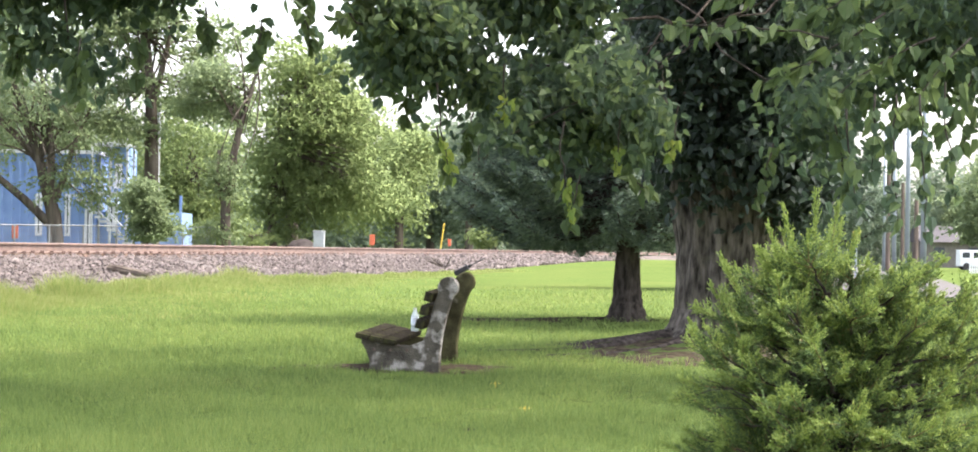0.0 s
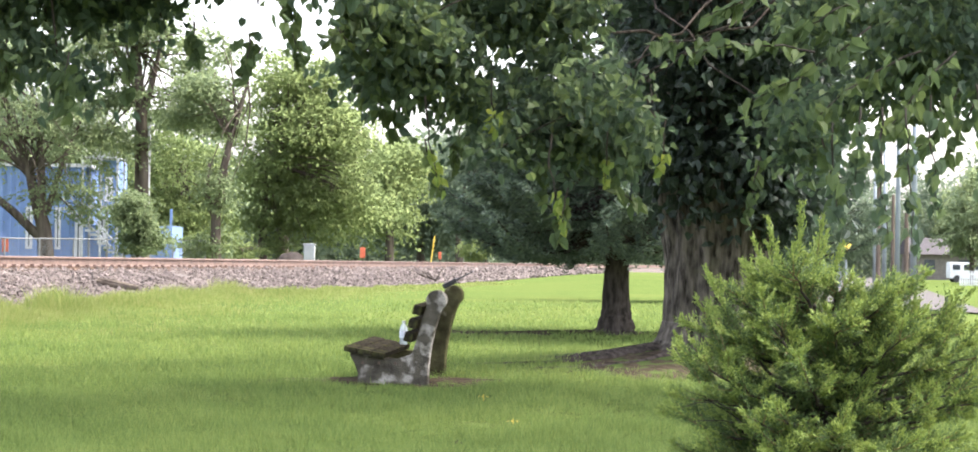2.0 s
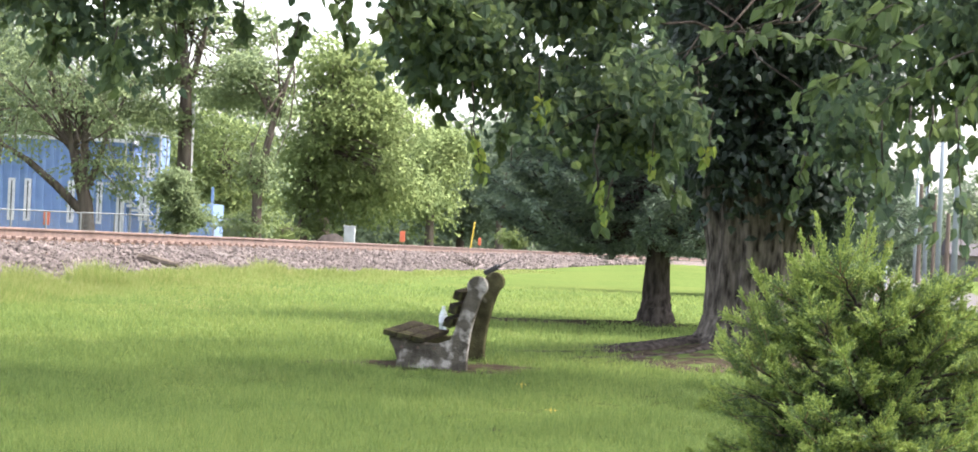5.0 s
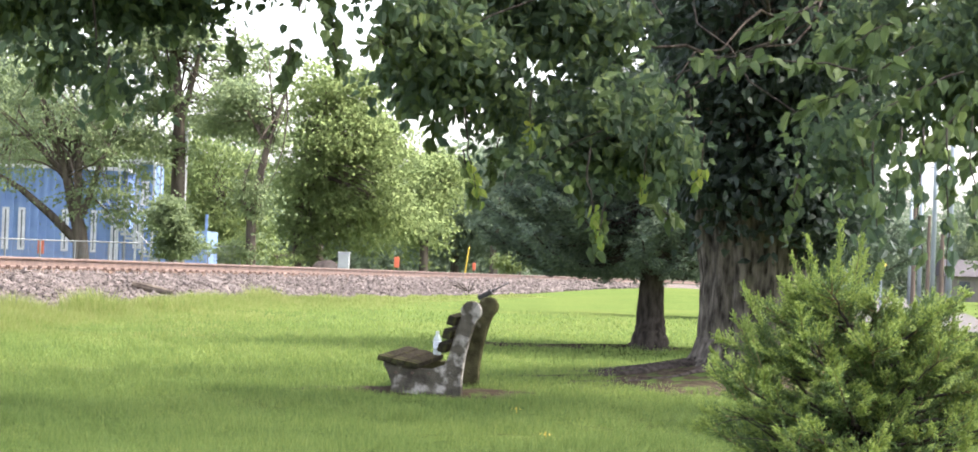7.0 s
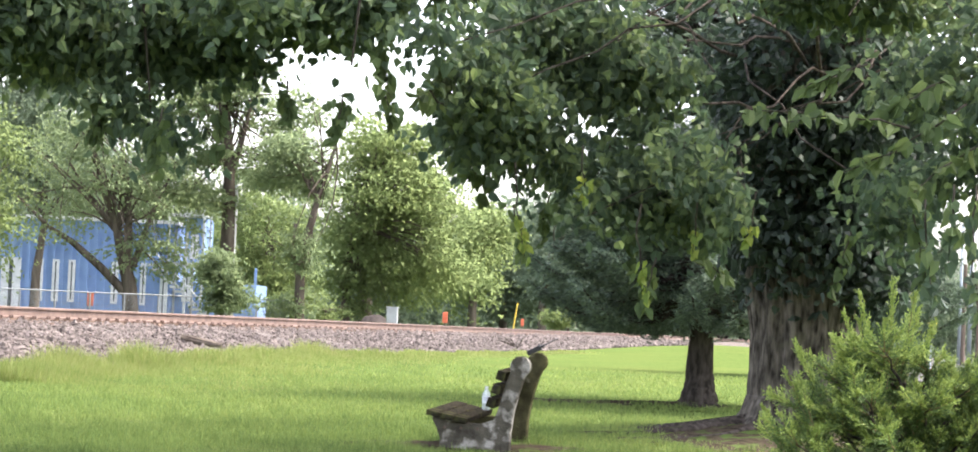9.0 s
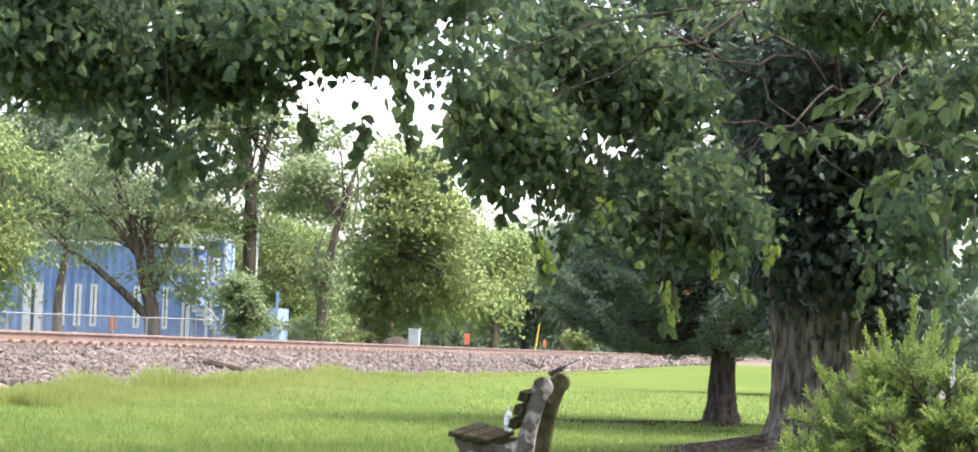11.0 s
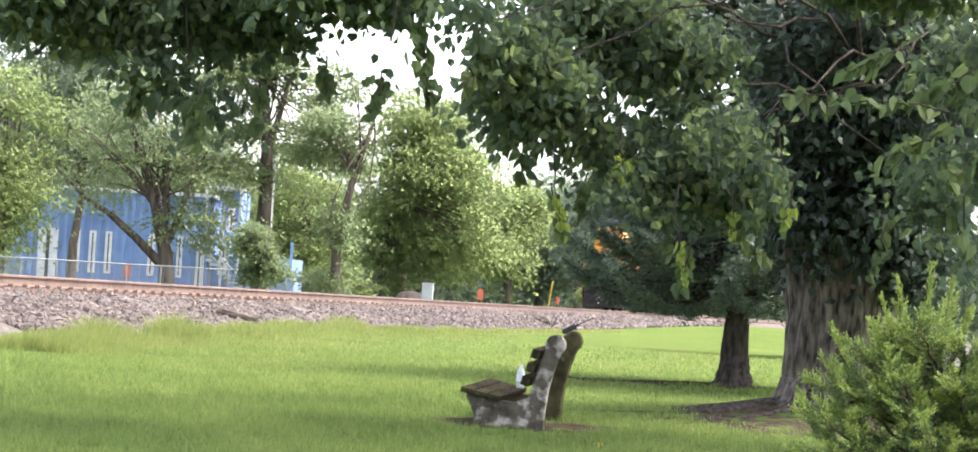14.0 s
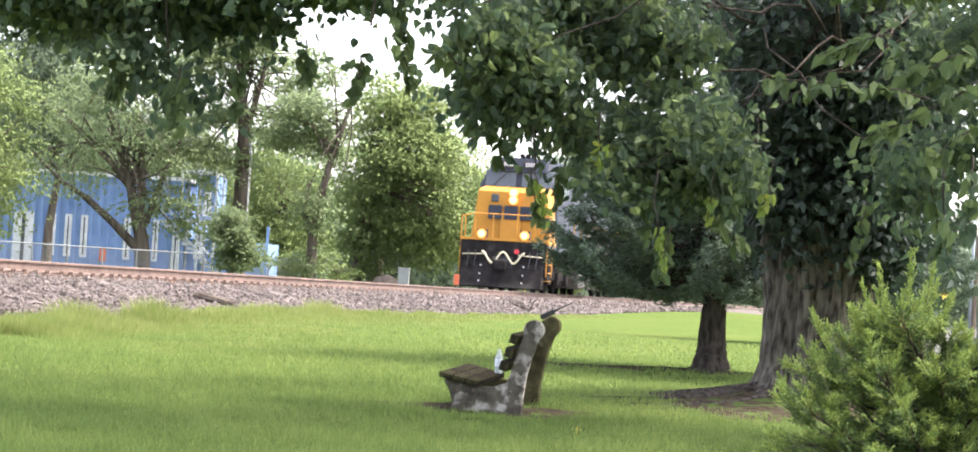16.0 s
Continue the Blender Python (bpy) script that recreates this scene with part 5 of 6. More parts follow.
# ---------- the road side ----------
def road_side():
    def put(name, label, cat, px, d, group=""):
        x = (px - 784) / 4000 * d
        return root(name, x, d, float(gz(x, d)), 0, label, cat, group)

    # road
    v, f = [], []
    k = 30
    for i in range(k):
        y = 60 + i * 14.0
        for s in (-3.2, 3.2):
            x = 18.6 + (y - 120) * 0.155 + s
            v.append((x, y, float(gz(x, y)) + 0.03))
    for i in range(k - 1):
        f.append((2 * i, 2 * i + 1, 2 * i + 3, 2 * i + 2))
    me = bpy.data.meshes.new("road")
    me.from_pydata(v, [], f)
    me.materials.append(ASPHALT)
    tagged(new("road", me), "pale worn asphalt road", "road", kind="structure")
    for px, d, top, r in ((1362, 120, 235, 0.13), (1418, 170, 222, 0.15), (1434, 150, 207, 0.165), (1455, 135, 60, 0.17), (1481, 118, 20, 0.18)):
        o = put("steel_pole", "tall tapered galvanized steel power pole", "power pole", px, d, "steel poles along the road")
        h = 1.46 + (410 - top) / 4000 * d
        bm = bmesh.new()
        cyl(bm, (0, 0, -0.2), (0, 0, h), r * 0.85, r * 0.62, 16)
        part("shaft", bm, GALV, o, "", True)
        bm = bmesh.new()
        cyl(bm, (0, 0, h), (0, 0, h + 0.06), r * 0.85, seg=16)
        part("pole_cap", bm, GALV, o)
        if top > 100:
            bm = bmesh.new()
            cyl(bm, (-0.9, 0, h - 0.5), (0.9, 0, h - 0.6), 0.05, seg=8)
            for q in (-0.8, 0, 0.8):
                cyl(bm, (q, 0, h - 0.5), (q, 0, h - 0.25), 0.05, seg=8)
            part("cross_arm", bm, GREYPAINT, o)
    for px, d, top in ((1424, 160, 285), (1469, 150, 330), (1447, 190, 300)):
        o = put("wooden_pole", "dark wooden utility pole by the road", "power pole", px, d, "wooden poles along the road")
        bm = bmesh.new()
        cyl(bm, (0, 0, -0.2), (0, 0, 1.46 + (411 - top) / 4000 * d), 0.16, 0.12, 12)
        part("shaft", bm, POLEWOOD, o)
    for k, (z, dx) in enumerate(((8.4, -0.8), (8.4, 0.8), (6.2, 0.0))):
        o = root("overhead_wire", 0, 0, 0, 0, "thin dark overhead power line", "power line", "overhead wires")
        pts = []
        for i in range(25):
            s = i / 24
            y = 60 + 260 * s
            x = (1362 - 784) / 4000 * 120 + (y - 120) * 0.20 + dx
            pts.append((x, y, z - 1.1 * math.sin(math.pi * (s * 4 % 1)), 0.016))
        attach(new("wire", fast_mesh("wire", *tubes([np.array(pts)], 5), BLACK)), o)
    # yellow warning sign
    o = put("warning_sign", "yellow diamond road sign on a post", "road sign", 1373, 105)
    bm = bmesh.new()
    cyl(bm, (0, 0, -0.1), (0, 0, 2.3), 0.035, seg=8)
    part("post", bm, GALV, o)
    bm = bmesh.new()
    box(bm, -0.19, 0.19, -0.05, -0.03, -0.19, 0.19, 0.006)
    s = part("sign_plate", bm, YELLOWPOST, o)
    s.matrix_basis = pose(0, 0, 2.0, 0, 45, 35)
    # house with a grey roof
    o = put("small_house", "low house with a grey shingle roof among trees", "house", 1535, 260)
    bm = bmesh.new()
    box(bm, -3.6, 3.6, 0, 7, 0, 2.7)
    part("wall", bm, surf("tan_siding", (0.1, 0.09, 0.08), (0.14, 0.13, 0.11), 3, 0.9, 0, 0.1, 20), o, "tan house wall")
    bm = bmesh.new()
    prism(bm, [(-0.6, 2.65), (3.5, 4.4), (7.6, 2.65)], -4.0, 4.0)
    part("roof", bm, ROOF, o)
    for q in (-2.4, 1.2):
        bm = bmesh.new()
        box(bm, q, q + 1.1, -0.05, 0.03, 1.0, 2.1)
        part("window", bm, DARKGLASS, o)
    # parked van
    o = put("parked_van", "white van parked beside the road", "van", 1566, 215)
    bm = bmesh.new()
    prism(bm, [(-0.9, 0.35), (-0.9, 1.0), (-0.78, 1.75), (0.78, 1.75), (0.9, 1.0), (0.9, 0.35)], -1.6, 2.3, 0.06)
    part("body", bm, WHITE, o)
    for q in (-1.35, -0.4, 0.6, 1.5):
        bm = bmesh.new()
        box(bm, q, q + 0.65, -0.91, -0.84, 1.08, 1.55, 0.02)
        part("window", bm, DARKGLASS, o)
    for q in (-1.0, 1.6):
        for s in (-0.85, 0.85):
            bm = bmesh.new()
            cyl(bm, (q, s - 0.1, 0.32), (q, s + 0.1, 0.32), 0.32, seg=16)
            part("wheel", bm, BLACK, o)
    # white picket fence
    o = put("picket_fence", "white picket fence beside the road", "fence", 1578, 175)
    for k in range(22):
        bm = bmesh.new()
        prism(bm, [(-0.01, 0), (-0.01, 0.95), (0.0, 1.03), (0.01, 0.95), (0.01, 0)], -1.0 + k * 0.16, -0.9 + k * 0.16)
        part("picket", bm, WHITE, o)
    for z in (0.25, 0.75):
        bm = bmesh.new()
        box(bm, -1.05, 2.55, 0.012, 0.05, z, z + 0.08)
        part("fence_rail", bm, WHITE, o)
    for k, (px, d, h, w) in enumerate(((1575, 200, 9, 3.2), (1640, 190, 11, 4), (1500, 300, 9, 3.5), (1545, 280, 10, 3))):
        x = (px - 784) / 4000 * d
        g = float(gz(x, d))
        tree("street_tree", "leafy green tree beside the road", (x, d, g), [(x, d, g - 0.2, 0.25), (x, d, g + 2.5, 0.2), (x, d, g + h * 0.7, 0.08)],
             [(x, d, g + h * 0.6, w * 0.6, 3, h * 0.4), (x - w * 0.3, d, g + h * 0.45, w * 0.5, 2.5, h * 0.28), (x + w * 0.3, d, g + h * 0.4, w * 0.5, 2.5, h * 0.3)], 420, 13, 0.4, 0.28, FARLEAF, FARBARK, 300 + k, 0.5, 10, 0.06, group="trees by the road")


road_side()


# ---------- the train ----------
LOCO_YELLOW = surf("locomotive_yellow", (0.36, 0.155, 0.014), (0.42, 0.19, 0.018), 1.5, 0.5, 0, 0.03, 10, c3=(0.3, 0.14, 0.02), c3_scale=1.2)
LOCO_NAVY = surf("locomotive_navy", (0.012, 0.016, 0.028), (0.022, 0.028, 0.042), 2, 0.7, 0, 0.03, 10)
LOCO_GREY = surf("grimy_underframe", (0.012, 0.011, 0.011), (0.026, 0.024, 0.023), 4, 0.9, 0, 0.2, 15, c3=(0.042, 0.039, 0.036), c3_scale=1.5)
TANK = surf("grey_tank", (0.07, 0.066, 0.06), (0.11, 0.104, 0.095), 2, 0.6, 0, 0.05, 10)
HOSE = surf("pale_hose", (0.5, 0.45, 0.3), (0.62, 0.56, 0.4), 12, 0.6, 0, 0)
LAMP = glow("headlight_glow", (1.0, 0.62, 0.24), 0.3)
# the lamps' orange bloom, put on a glowing disc behind each lens
BLOOM = glow("lamp_bloom_glow", (1.0, 0.3, 0.05), 0.22)
REDLAMP = surf("red_lens", (0.5, 0.03, 0.04), (0.6, 0.05, 0.06), 6, 0.3, 0, 0)
GLASSY = surf("cab_glass", (0.04, 0.05, 0.06), (0.08, 0.1, 0.11), 1.0, 0.25, 0, 0)
TRAIN_Y0, TRAIN_SPEED = 85.6, 10.3


def locomotive():
    """Local: x to the lawn side, -y is the front, z from the rail top; length 22 m."""
    t = root("locomotive", 0, 0, 0, 0, "yellow and navy diesel freight locomotive with lit headlights", "locomotive")

    def p(name, fn, mat, label="", parent=None, smooth=False):
        bm = bmesh.new()
        fn(bm)
        return part(name, bm, mat, parent or t, label, smooth)

    # pilot, plow and platform
    p("pilot", lambda b: box(b, -1.5, 1.5, 0.05, 0.5, 0.55, 1.7, 0.03), LOCO_GREY, "black pilot plate")

    def plow(b):
        prism(b, [(0.05, 0.95), (-0.28, 0.12), (-0.22, 0.08), (0.3, 0.1), (0.3, 0.95)], -1.42, 1.42, 0.02)
    p("plow", plow, LOCO_GREY, "dark steel snow plow")
    p("platform", lambda b: box(b, -1.56, 1.56, 0.1, 22.0, 1.48, 1.62, 0.02), LOCO_NAVY)
    p("platform_edge", lambda b: box(b, -1.53, 1.53, 0.02, 0.1, 1.7, 1.78, 0.01), LOCO_YELLOW, "yellow end sill")
    # steps at the corners
    for s in (-1, 1):
        st = p("step_well", lambda b: box(b, min(s * 1.2, s * 1.55), max(s * 1.2, s * 1.55), 0.35, 0.95, 0.35, 1.48, 0.02), LOCO_GREY)
        for k in range(4):
            p("step", lambda b: box(b, min(s * 1.2, s * 1.57), max(s * 1.2, s * 1.57), 0.3, 1.0, 0.4 + k * 0.28, 0.43 + k * 0.28), LOCO_YELLOW, "", st)

    # nose
    def nose(b):
        prism(b, [(1.15, 1.62), (1.1, 3.44), (1.2, 3.54), (2.6, 3.72), (2.6, 1.62)], -1.42, 1.42, 0.08)
        for v in b.verts:
            if v.co.z > 3.2:
                v.co.x *= 0.86
    p("nose", nose, LOCO_YELLOW, "yellow short hood")
    p("nose_door", lambda b: box(b, -0.36, 0.36, 1.045, 1.115, 1.68, 2.62, 0.015), LOCO_YELLOW, "yellow nose door")
    p("nose_window", lambda b: box(b, -0.72, -0.46, 1.03, 1.12, 3.08, 3.34, 0.03), DARKGLASS, "small dark nose window")

    # emblem as plain dark shapes
    def emblem(b):
        for x0 in (-0.8, -0.24, 0.32):
            box(b, x0, x0 + 0.48, 1.028, 1.05, 2.48, 2.96, 0.008)
    p("emblem", emblem, LOCO_NAVY, "plain dark emblem shapes")

    # cab
    def cab(b):
        prism(b, [(2.15, 3.6), (2.32, 4.3), (2.5, 4.62), (5.4, 4.62), (5.4, 1.62), (2.45, 1.62), (2.45, 3.6)], -1.4, 1.4, 0.12)
        for v in b.verts:
            if v.co.z > 4.2:
                v.co.x *= 0.8
    p("cab", cab, LOCO_NAVY, "navy blue cab")
    p("cab_brow", lambda b: prism(b, [(2.15, 4.22), (2.3, 4.7), (5.4, 4.76), (5.4, 4.6), (2.5, 4.45), (2.35, 4.22)], -1.0, 1.0, 0.05), LOCO_NAVY)
    for x0, x1 in ((-1.2, -0.1), (0.1, 1.2)):
        o = p("windshield", lambda b: box(b, x0, x1, -0.02, 0.02, 0, 0.6, 0.02), GLASSY, "grey cab windshield")
        o.matrix_basis = pose(0, 2.16, 3.66, -12, 0, 0)
        w = p("wiper", lambda b: cyl(b, (x0 + 0.3, -0.05, 0.02), (x0 + 0.7, -0.05, 0.45), 0.015, seg=6), BLACK, "", o)
    for x0 in (-0.62, 0.16):
        o = p("number_board", lambda b: box(b, x0, x0 + 0.46, 2.13, 2.3, 4.34, 4.6, 0.01), BLACK, "black number board with pale bars")
        for k in range(4):
            p("number_bar", lambda b: box(b, x0 + 0.07 + k * 0.09, x0 + 0.12 + k * 0.09, 2.122, 2.131, 4.4, 4.54), WHITE, "", o)
    for s in (-1, 1):
        p("side_window", lambda b: box(b, min(s * 1.39, s * 1.42), max(s * 1.39, s * 1.42), 3.0, 4.6, 3.4, 4.1, 0.01), GLASSY)

    # long hood, trucks, tank
    p("long_hood", lambda b: box(b, -0.95, 0.95, 5.4, 20.8, 1.62, 4.5, 0.06), LOCO_NAVY, "navy long hood")
    p("radiator", lambda b: prism(b, [(15.5, 3.9), (16.2, 4.65), (20.2, 4.65), (20.8, 3.9)], -1.5, 1.5, 0.05), LOCO_NAVY)
    p("hood_panel", lambda b: box(b, 0.94, 0.965, 5.5, 20.7, 1.7, 2.6), LOCO_NAVY)
    p("fuel_tank", lambda b: prism(b, [(7.6, 0.25), (7.4, 0.6), (7.4, 1.4), (14.2, 1.4), (14.2, 0.6), (14.0, 0.25)], -1.5, 1.5, 0.1), TANK, "grey fuel tank")
    for y0 in (1.6, 15.2):
        p("truck_frame", lambda b: (box(b, 1.0, 1.2, y0, y0 + 5.2, 0.45, 0.95, 0.04), box(b, -1.2, -1.0, y0, y0 + 5.2, 0.45, 0.95, 0.04), box(b, -1, 1, y0 + 1.5, y0 + 3.6, 0.6, 1.3, 0.04)), LOCO_GREY, "dark truck frame")
        for k in range(3):
            p("spring_box", lambda b: box(b, 1.15, 1.32, y0 + 0.35 + k * 1.9, y0 + 0.85 + k * 1.9, 0.3, 0.75, 0.03), LOCO_GREY)
    p("air_tank", lambda b: cyl(b, (1.25, 5.9, 1.1), (1.25, 7.2, 1.1), 0.22, seg=16), TANK)

    # headlights, each with an orange disc behind the lens for its bloom
    for z0 in (3.16, 3.42):
        h = p("headlight_ring", lambda b: cyl(b, (0.06, 1.0, z0), (0.06, 1.12, z0), 0.165, seg=20), BLOOM, "orange bloom of glow round the lamp")
        p("headlight", lambda b: cyl(b, (0.06, 0.985, z0), (0.06, 1.0, z0), 0.125, seg=20), LAMP, "bright warm headlight", h)
    for q in (-0.78, 0.72):
        h = p("ditch_light_box", lambda b: box(b, q - 0.17, q + 0.17, 0.02, 0.3, 1.76, 2.08, 0.02), BLACK)
        p("ditch_light_bloom", lambda b: cyl(b, (q, -0.03, 1.92), (q, 0.03, 1.92), 0.16, seg=20), BLOOM, "orange bloom of glow round the lamp", h)
        p("ditch_light", lambda b: cyl(b, (q, -0.04, 1.92), (q, 0.03, 1.92), 0.11, seg=18), LAMP, "glowing warm ditch light", h)
    p("red_marker", lambda b: cyl(b, (0.48, -0.02, 1.36), (0.48, 0.06, 1.36), 0.085, seg=14), REDLAMP, "red marker lens")

    # coupler
    cp = p("coupler", lambda b: (box(b, -0.17, 0.17, -0.5, 0.1, 0.72, 1.02, 0.05), box(b, -0.24, 0.24, -0.62, -0.35, 0.68, 1.06, 0.07)), LOCO_GREY, "heavy dark coupler")
    p("coupler_pocket", lambda b: box(b, -0.34, 0.34, -0.02, 0.06, 0.58, 1.16, 0.02), BLACK, "", cp)
    # hanging multiple-unit hoses
    pts = [(-0.72 + 1.5 * s, -0.08, 1.13 + 0.19 * math.cos(4 * math.pi * s), 0.034) for s in np.linspace(0, 1, 34)]
    attach(new("hose", fast_mesh("hose", *tubes([np.array(pts)], 8), HOSE, True)), t)["label"] = "pale looped hose"
    for s in (-1.2, -0.95, 0.95, 1.2):
        q = np.array([(s, -0.03, 1.35, 0.02), (s + 0.03, -0.1, 1.15, 0.02), (s, -0.12, 0.95, 0.02), (s - 0.02, -0.1, 0.8, 0.024)])
        attach(new("air_hose", fast_mesh("air_hose", *tubes([q], 6), BLACK, True)), t)
    for s in (-1, 1):
        p("lift_bar", lambda b: cyl(b, (s * 0.55, -0.06, 1.24), (s * 1.4, -0.06, 1.2), 0.018, seg=6), HOSE)
        p("pilot_bolt", lambda b: [cyl(b, (s * 0.75, -0.26 + 0.33 * (z - 0.12) / 0.83, z), (s * 0.75, -0.3 + 0.33 * (z - 0.12) / 0.83, z), 0.03, seg=8) for z in (0.3, 0.55, 0.85)], WHITE)

    # yellow handrails
    def rails(b):
        for s in (-1, 1):
            cyl(b, (s * 1.52, 0.12, 0.55), (s * 1.52, 0.12, 2.5), 0.022, seg=6)
            cyl(b, (s * 1.52, 0.12, 2.5), (s * 1.05, 0.1, 2.62), 0.022, seg=6)
            cyl(b, (s * 1.05, 0.1, 1.62), (s * 1.05, 0.1, 2.62), 0.022, seg=6)
            cyl(b, (s * 1.56, 0.95, 0.55), (s * 1.56, 0.95, 2.5), 0.022, seg=6)
            for k in range(10):
                y = 5.6 + k * 1.65
                cyl(b, (s * 1.52, y, 1.6), (s * 1.52, y, 2.65), 0.02, seg=6)
            cyl(b, (s * 1.52, 5.6, 2.65), (s * 1.52, 20.5, 2.65), 0.02, seg=6)
        cyl(b, (-1.05, 0.1, 2.62), (1.05, 0.1, 2.62), 0.022, seg=6)
        for x in (-0.42, 0.42):
            cyl(b, (x, 0.1, 1.62), (x, 0.1, 2.62), 0.02, seg=6)
    p("handrail", rails, LOCO_YELLOW, "yellow tubular handrails")
    p("roof_horn", lambda b: [cyl(b, (q, 4.2, 4.8), (q, 3.7, 4.85), 0.03, 0.09, 10) for q in (-0.2, 0.0, 0.2)], LOCO_GREY)
    axles = []
    for y0 in (1.6, 15.2):
        for k in range(3):
            def ws(b):
                for s in (-0.7525, 0.7525):
                    cyl(b, (s - 0.065, 0, 0), (s + 0.065, 0, 0), 0.5, seg=28)
                    cyl(b, (s + 0.066, 0.2, 0), (s + 0.072, 0.2, 0), 0.06, seg=8)
                    cyl(b, (s - math.copysign(0.075, s), 0, 0), (s - math.copysign(0.05, s), 0, 0), 0.53, seg=28)
                cyl(b, (-0.75, 0, 0), (0.75, 0, 0), 0.1, seg=12)
            o = p("wheelset", ws, LOCO_GREY, "dark steel wheels on an axle")
            o.matrix_basis = pose(0, y0 + 0.6 + k * 1.9, 0.5)
            axles.append((o, y0 + 0.6 + k * 1.9))
    return t, axles


loco, axles = locomotive()


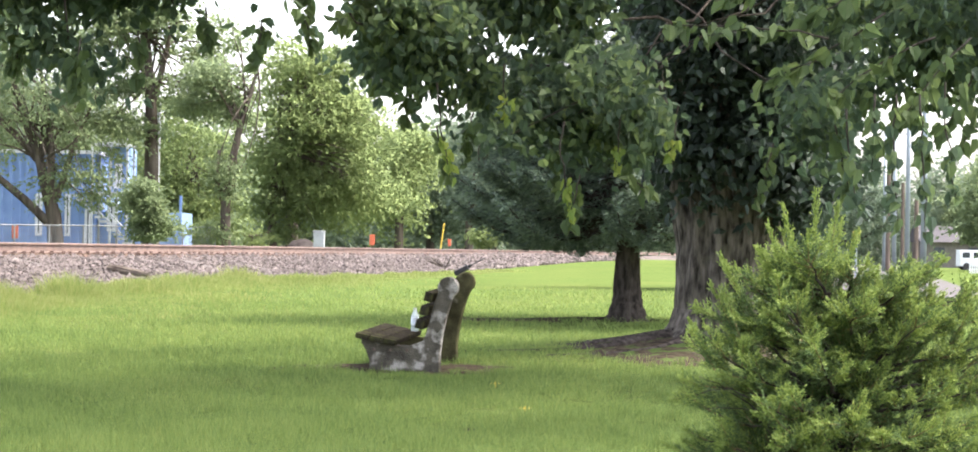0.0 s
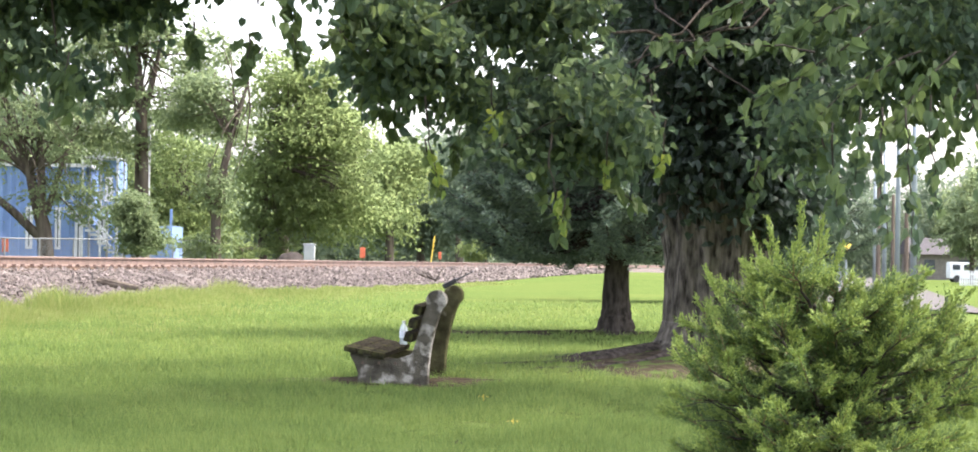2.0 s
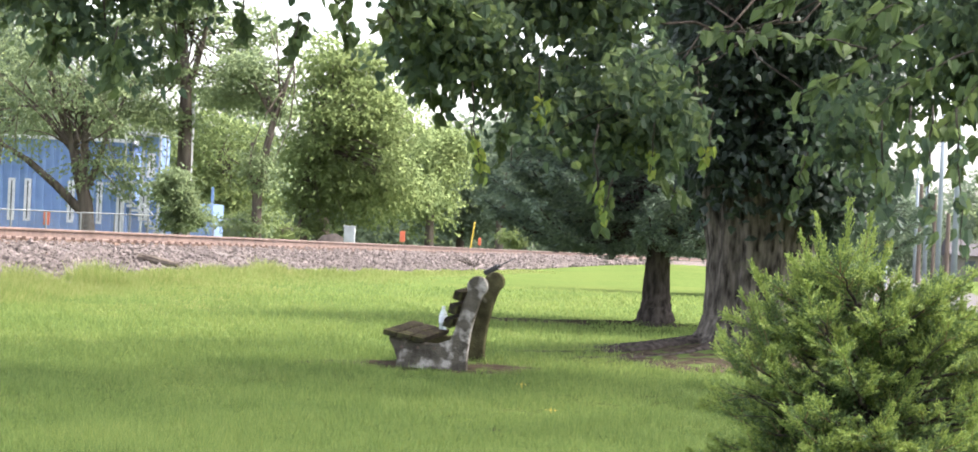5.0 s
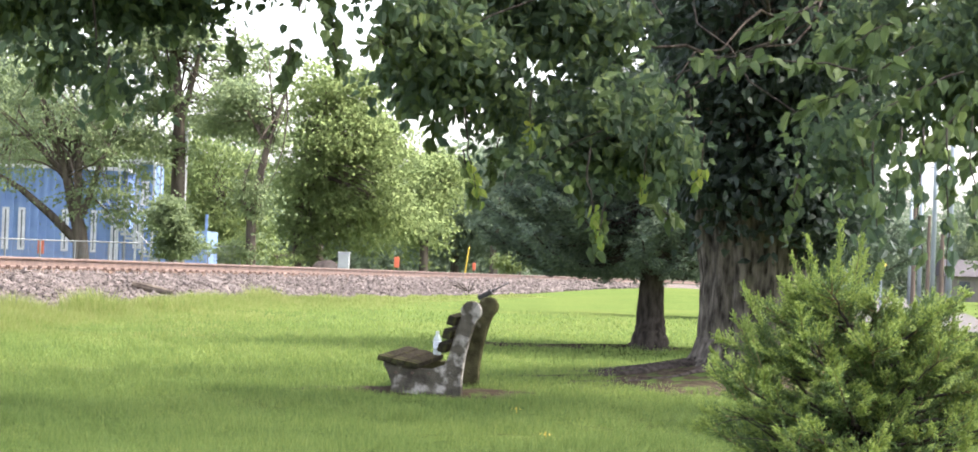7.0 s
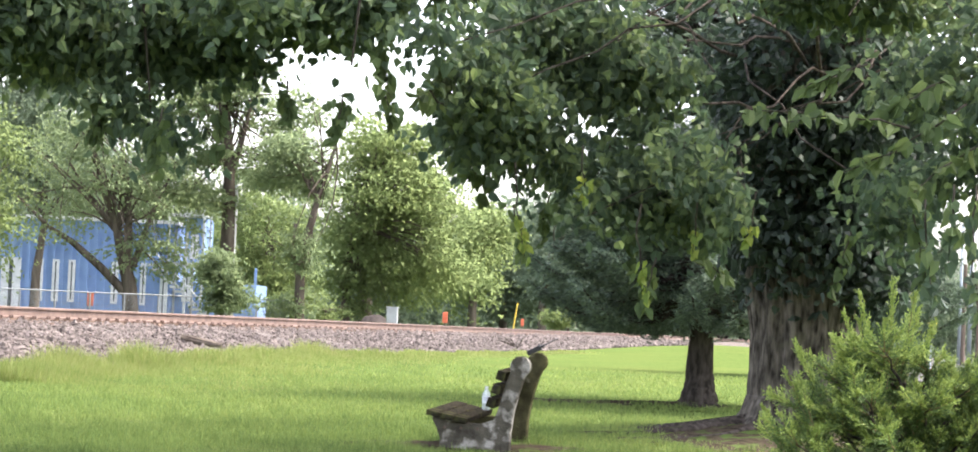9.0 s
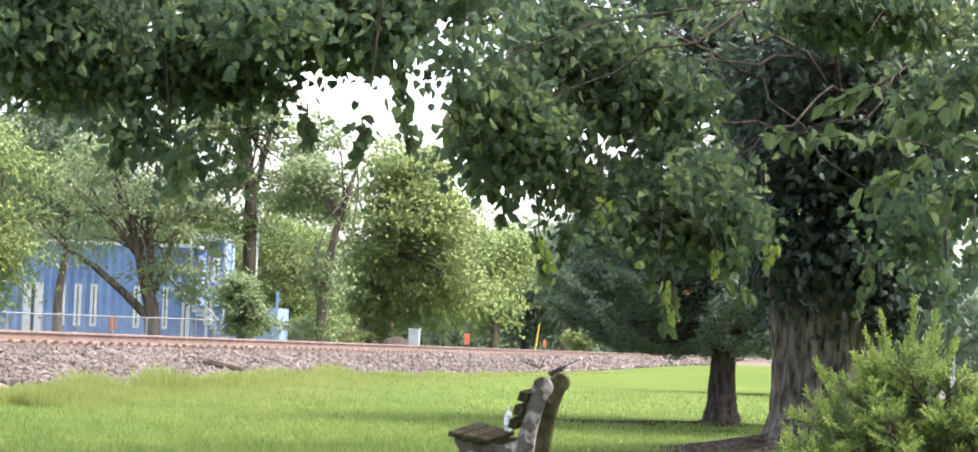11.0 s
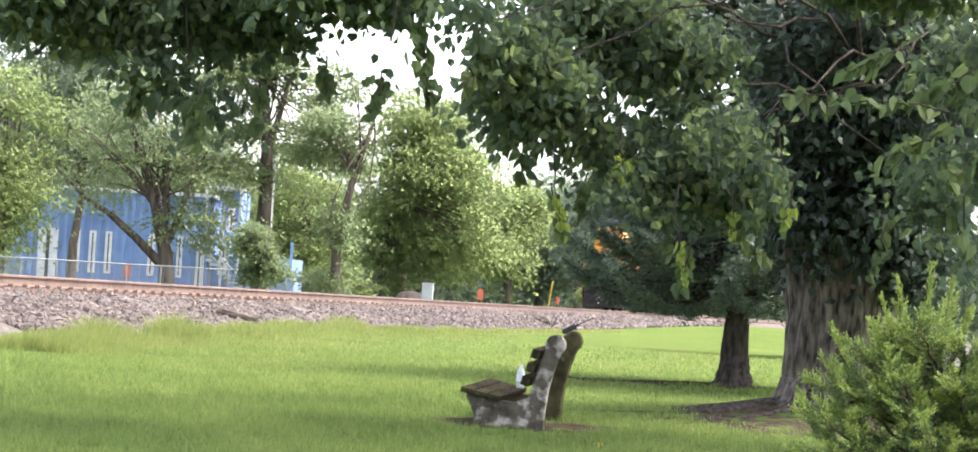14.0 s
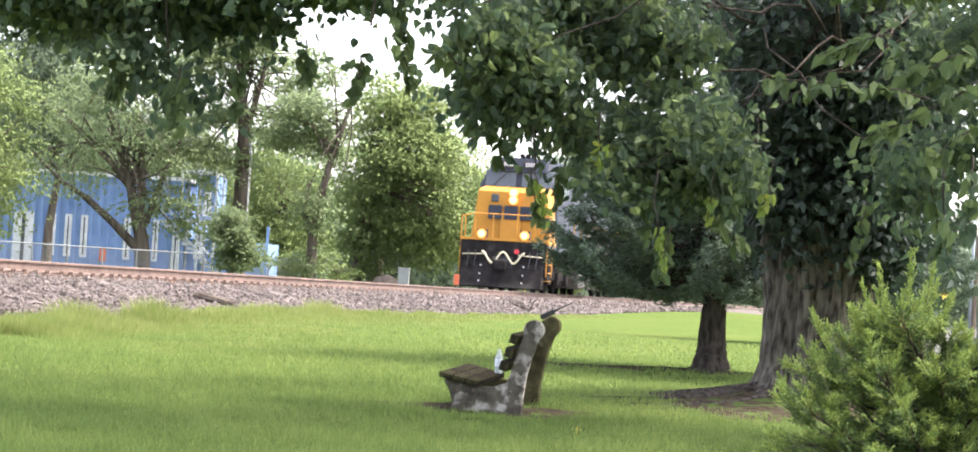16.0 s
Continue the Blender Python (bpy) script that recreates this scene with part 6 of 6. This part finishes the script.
# ---------- grass, past counting ----------
def grass():
    rng = np.random.default_rng(66)

    def blades(name, n, xs, ys, h, wd, mat, label):
        a = rng.uniform(0, 6.28, n)
        z = gz(xs, ys) - 0.006
        lean = rng.normal(0, 0.35, (n, 2)) * h[:, None]
        b0 = np.stack([xs - np.cos(a) * wd, ys - np.sin(a) * wd, z], 1)
        b1 = np.stack([xs + np.cos(a) * wd, ys + np.sin(a) * wd, z], 1)
        tip = np.stack([xs + lean[:, 0], ys + lean[:, 1], z + h], 1)
        v = np.stack([b0, b1, tip], 1).reshape(-1, 3)
        tagged(new(name, fast_mesh(name, v, np.arange(3 * n).reshape(-1, 3), mat)), label, "grass", kind="stuff")

    n = 560000
    ys = 1 / rng.uniform(1 / 46.0, 1 / 13.0, n)
    xs = ys * rng.uniform(-0.26, 0.23, n)
    side = (xs - NEAR_RAIL[0]) * U[0] + ys * U[1]
    keep = (side > 3.3) & (rng.random(n) < np.clip((46 - ys) / 20, 0.0, 1))
    bare = (((xs - 2.0) / 1.35) ** 2 + ((ys - 24) / 2.0) ** 2 < rng.uniform(0.5, 1.15, n)) | (((xs - 0.95) / 1.7) ** 2 + ((ys - 30.2) / 0.5) ** 2 < rng.uniform(0.5, 1.1, n)) | (((xs + 0.75) / 0.98) ** 2 + ((ys - 21.45) / 0.58) ** 2 < rng.uniform(0.5, 1.1, n))
    keep &= ~bare
    xs, ys = xs[keep], ys[keep]
    m = len(xs)
    mottle = sum(np.sin(xs * f * math.cos(a) + ys * f * math.sin(a) + 7 * a) for f, a in ((9, 0.3), (13, 1.4), (17, 2.3), (23, 0.9), (31, 2.9), (11, 2.0))) / 3.0
    thick = rng.random(m) < 0.72 + 0.28 * mottle
    xs, ys, mottle = xs[thick], ys[thick], mottle[thick]
    m = len(xs)
    patch = np.sin(2.1 * xs + 1.3 * np.sin(1.7 * ys)) * np.sin(1.6 * ys + 0.9 * xs) + 0.7 * np.sin(4.3 * xs - 2.7 * ys)
    tuft = np.clip(1 + 0.6 * mottle + 0.22 * patch, 0.3, 2.1) * 0.8 + 0.3 * np.array([0.5 + 0.5 * math.sin(3.1 * a + 2 * math.sin(1.7 * b)) * math.sin(2.3 * b + a) for a, b in zip(xs, ys)])
    blades("lawn_grass", m, xs, ys, 0.052 * tuft * rng.uniform(0.5, 1.3, m), 0.00021 * np.clip(ys, 0, 50) * rng.uniform(0.7, 1.4, m), GRASS, "short mown green lawn grass")
    n = 80000
    al = 1 / rng.uniform(1 / 75.0, 1 / 30.0, n)
    sd = 3.5 + np.abs(rng.normal(0, 0.75, n)) * np.clip(60 / al, 0.5, 1.7)
    p = NEAR_RAIL + sd[:, None] * U + al[:, None] * V
    clump = 0.6 + 0.7 * np.array([max(0, noise.noise(Vector((float(a) * 0.7, float(b) * 0.7, 0))) + 0.4) for a, b in p])
    hh = 0.2 * clump ** 2.2 * rng.uniform(0.4, 1.3, n) * np.clip((5.6 - sd) / 1.6, 0.3, 1.0) * np.clip((70 - al) / 28, 0.3, 1)
    blades("uncut_grass", n, p[:, 0], p[:, 1], hh, 0.00022 * al * rng.uniform(0.7, 1.4, n), TALLGRASS, "taller pale uncut grass along the ballast")


grass()


def small_lawn_things():
    """A yellow flower and fallen leaves on the lawn."""
    for k, (x, y, mat, nm, lb) in enumerate(((0.07, 19.4, YELLOWPOST, "dandelion", "small yellow dandelion in the lawn"), (0.27, 17.2, YELLOWPOST, "fallen_leaf", "small yellow fallen leaf on the grass"), (-0.10, 15.6, OLDWOOD, "fallen_leaf", "small brown fallen leaf on the grass"))):
        bm = bmesh.new()
        for a in range(7):
            m = Matrix.Rotation(a * 0.9, 4, "Z") @ Matrix.Rotation(radians(35), 4, "Y")
            q = [bm.verts.new(m @ Vector(v)) for v in ((0, 0, 0.055), (0.014, 0.006, 0.055), (0.022, 0, 0.056), (0.014, -0.006, 0.055))]
            bm.faces.new(q)
        cyl(bm, (0, 0, -0.01), (0, 0, 0.055), 0.003, seg=5)
        o = part(nm, bm, mat)
        o.matrix_basis = pose(x, y, float(gz(x, y)))
        tagged(o, lb, "flower" if k == 0 else "leaf")


small_lawn_things()


# ---------- what moves ----------
def motions():
    cx = -0.7525                                  # track centre, from the near rail

    def front(t):
        y = TRAIN_Y0 + TRAIN_SPEED * (16 - t)
        along = y / V[1] + cx * U[1] / V[1] * -1
        x0, y0 = on_track(cx, along)
        return pose(x0, y0, RAIL_TOP, 0, 0, -math.degrees(ANG))

    ts = [0, 0.1, 0.25] + [0.5 * k for k in range(1, 32)] + [15.75, 15.9, 16.0]
    walk(loco, [(t, front(t)) for t in ts])
    for k, (o, p) in enumerate(twigs_in_wind):
        rows = []
        for i in range(33):
            s = 0.5 * i
            a = 1.6 * math.sin(1.9 * s + k * 1.3) + 0.8 * math.sin(4.3 * s + k)
            c = 1.3 * math.sin(1.5 * s + k * 0.7 + 1)
            rows.append((s, pose(p[0], p[1], p[2], a, c, 0.6 * a)))
        walk(o, rows)
    steps = [k / 15 for k in range(0, 241)]
    for o, y in axles:
        walk(o, [(t, pose(0, y, 0.5, math.degrees(TRAIN_SPEED * t / 0.53), 0, 0)) for t in steps])


motions()
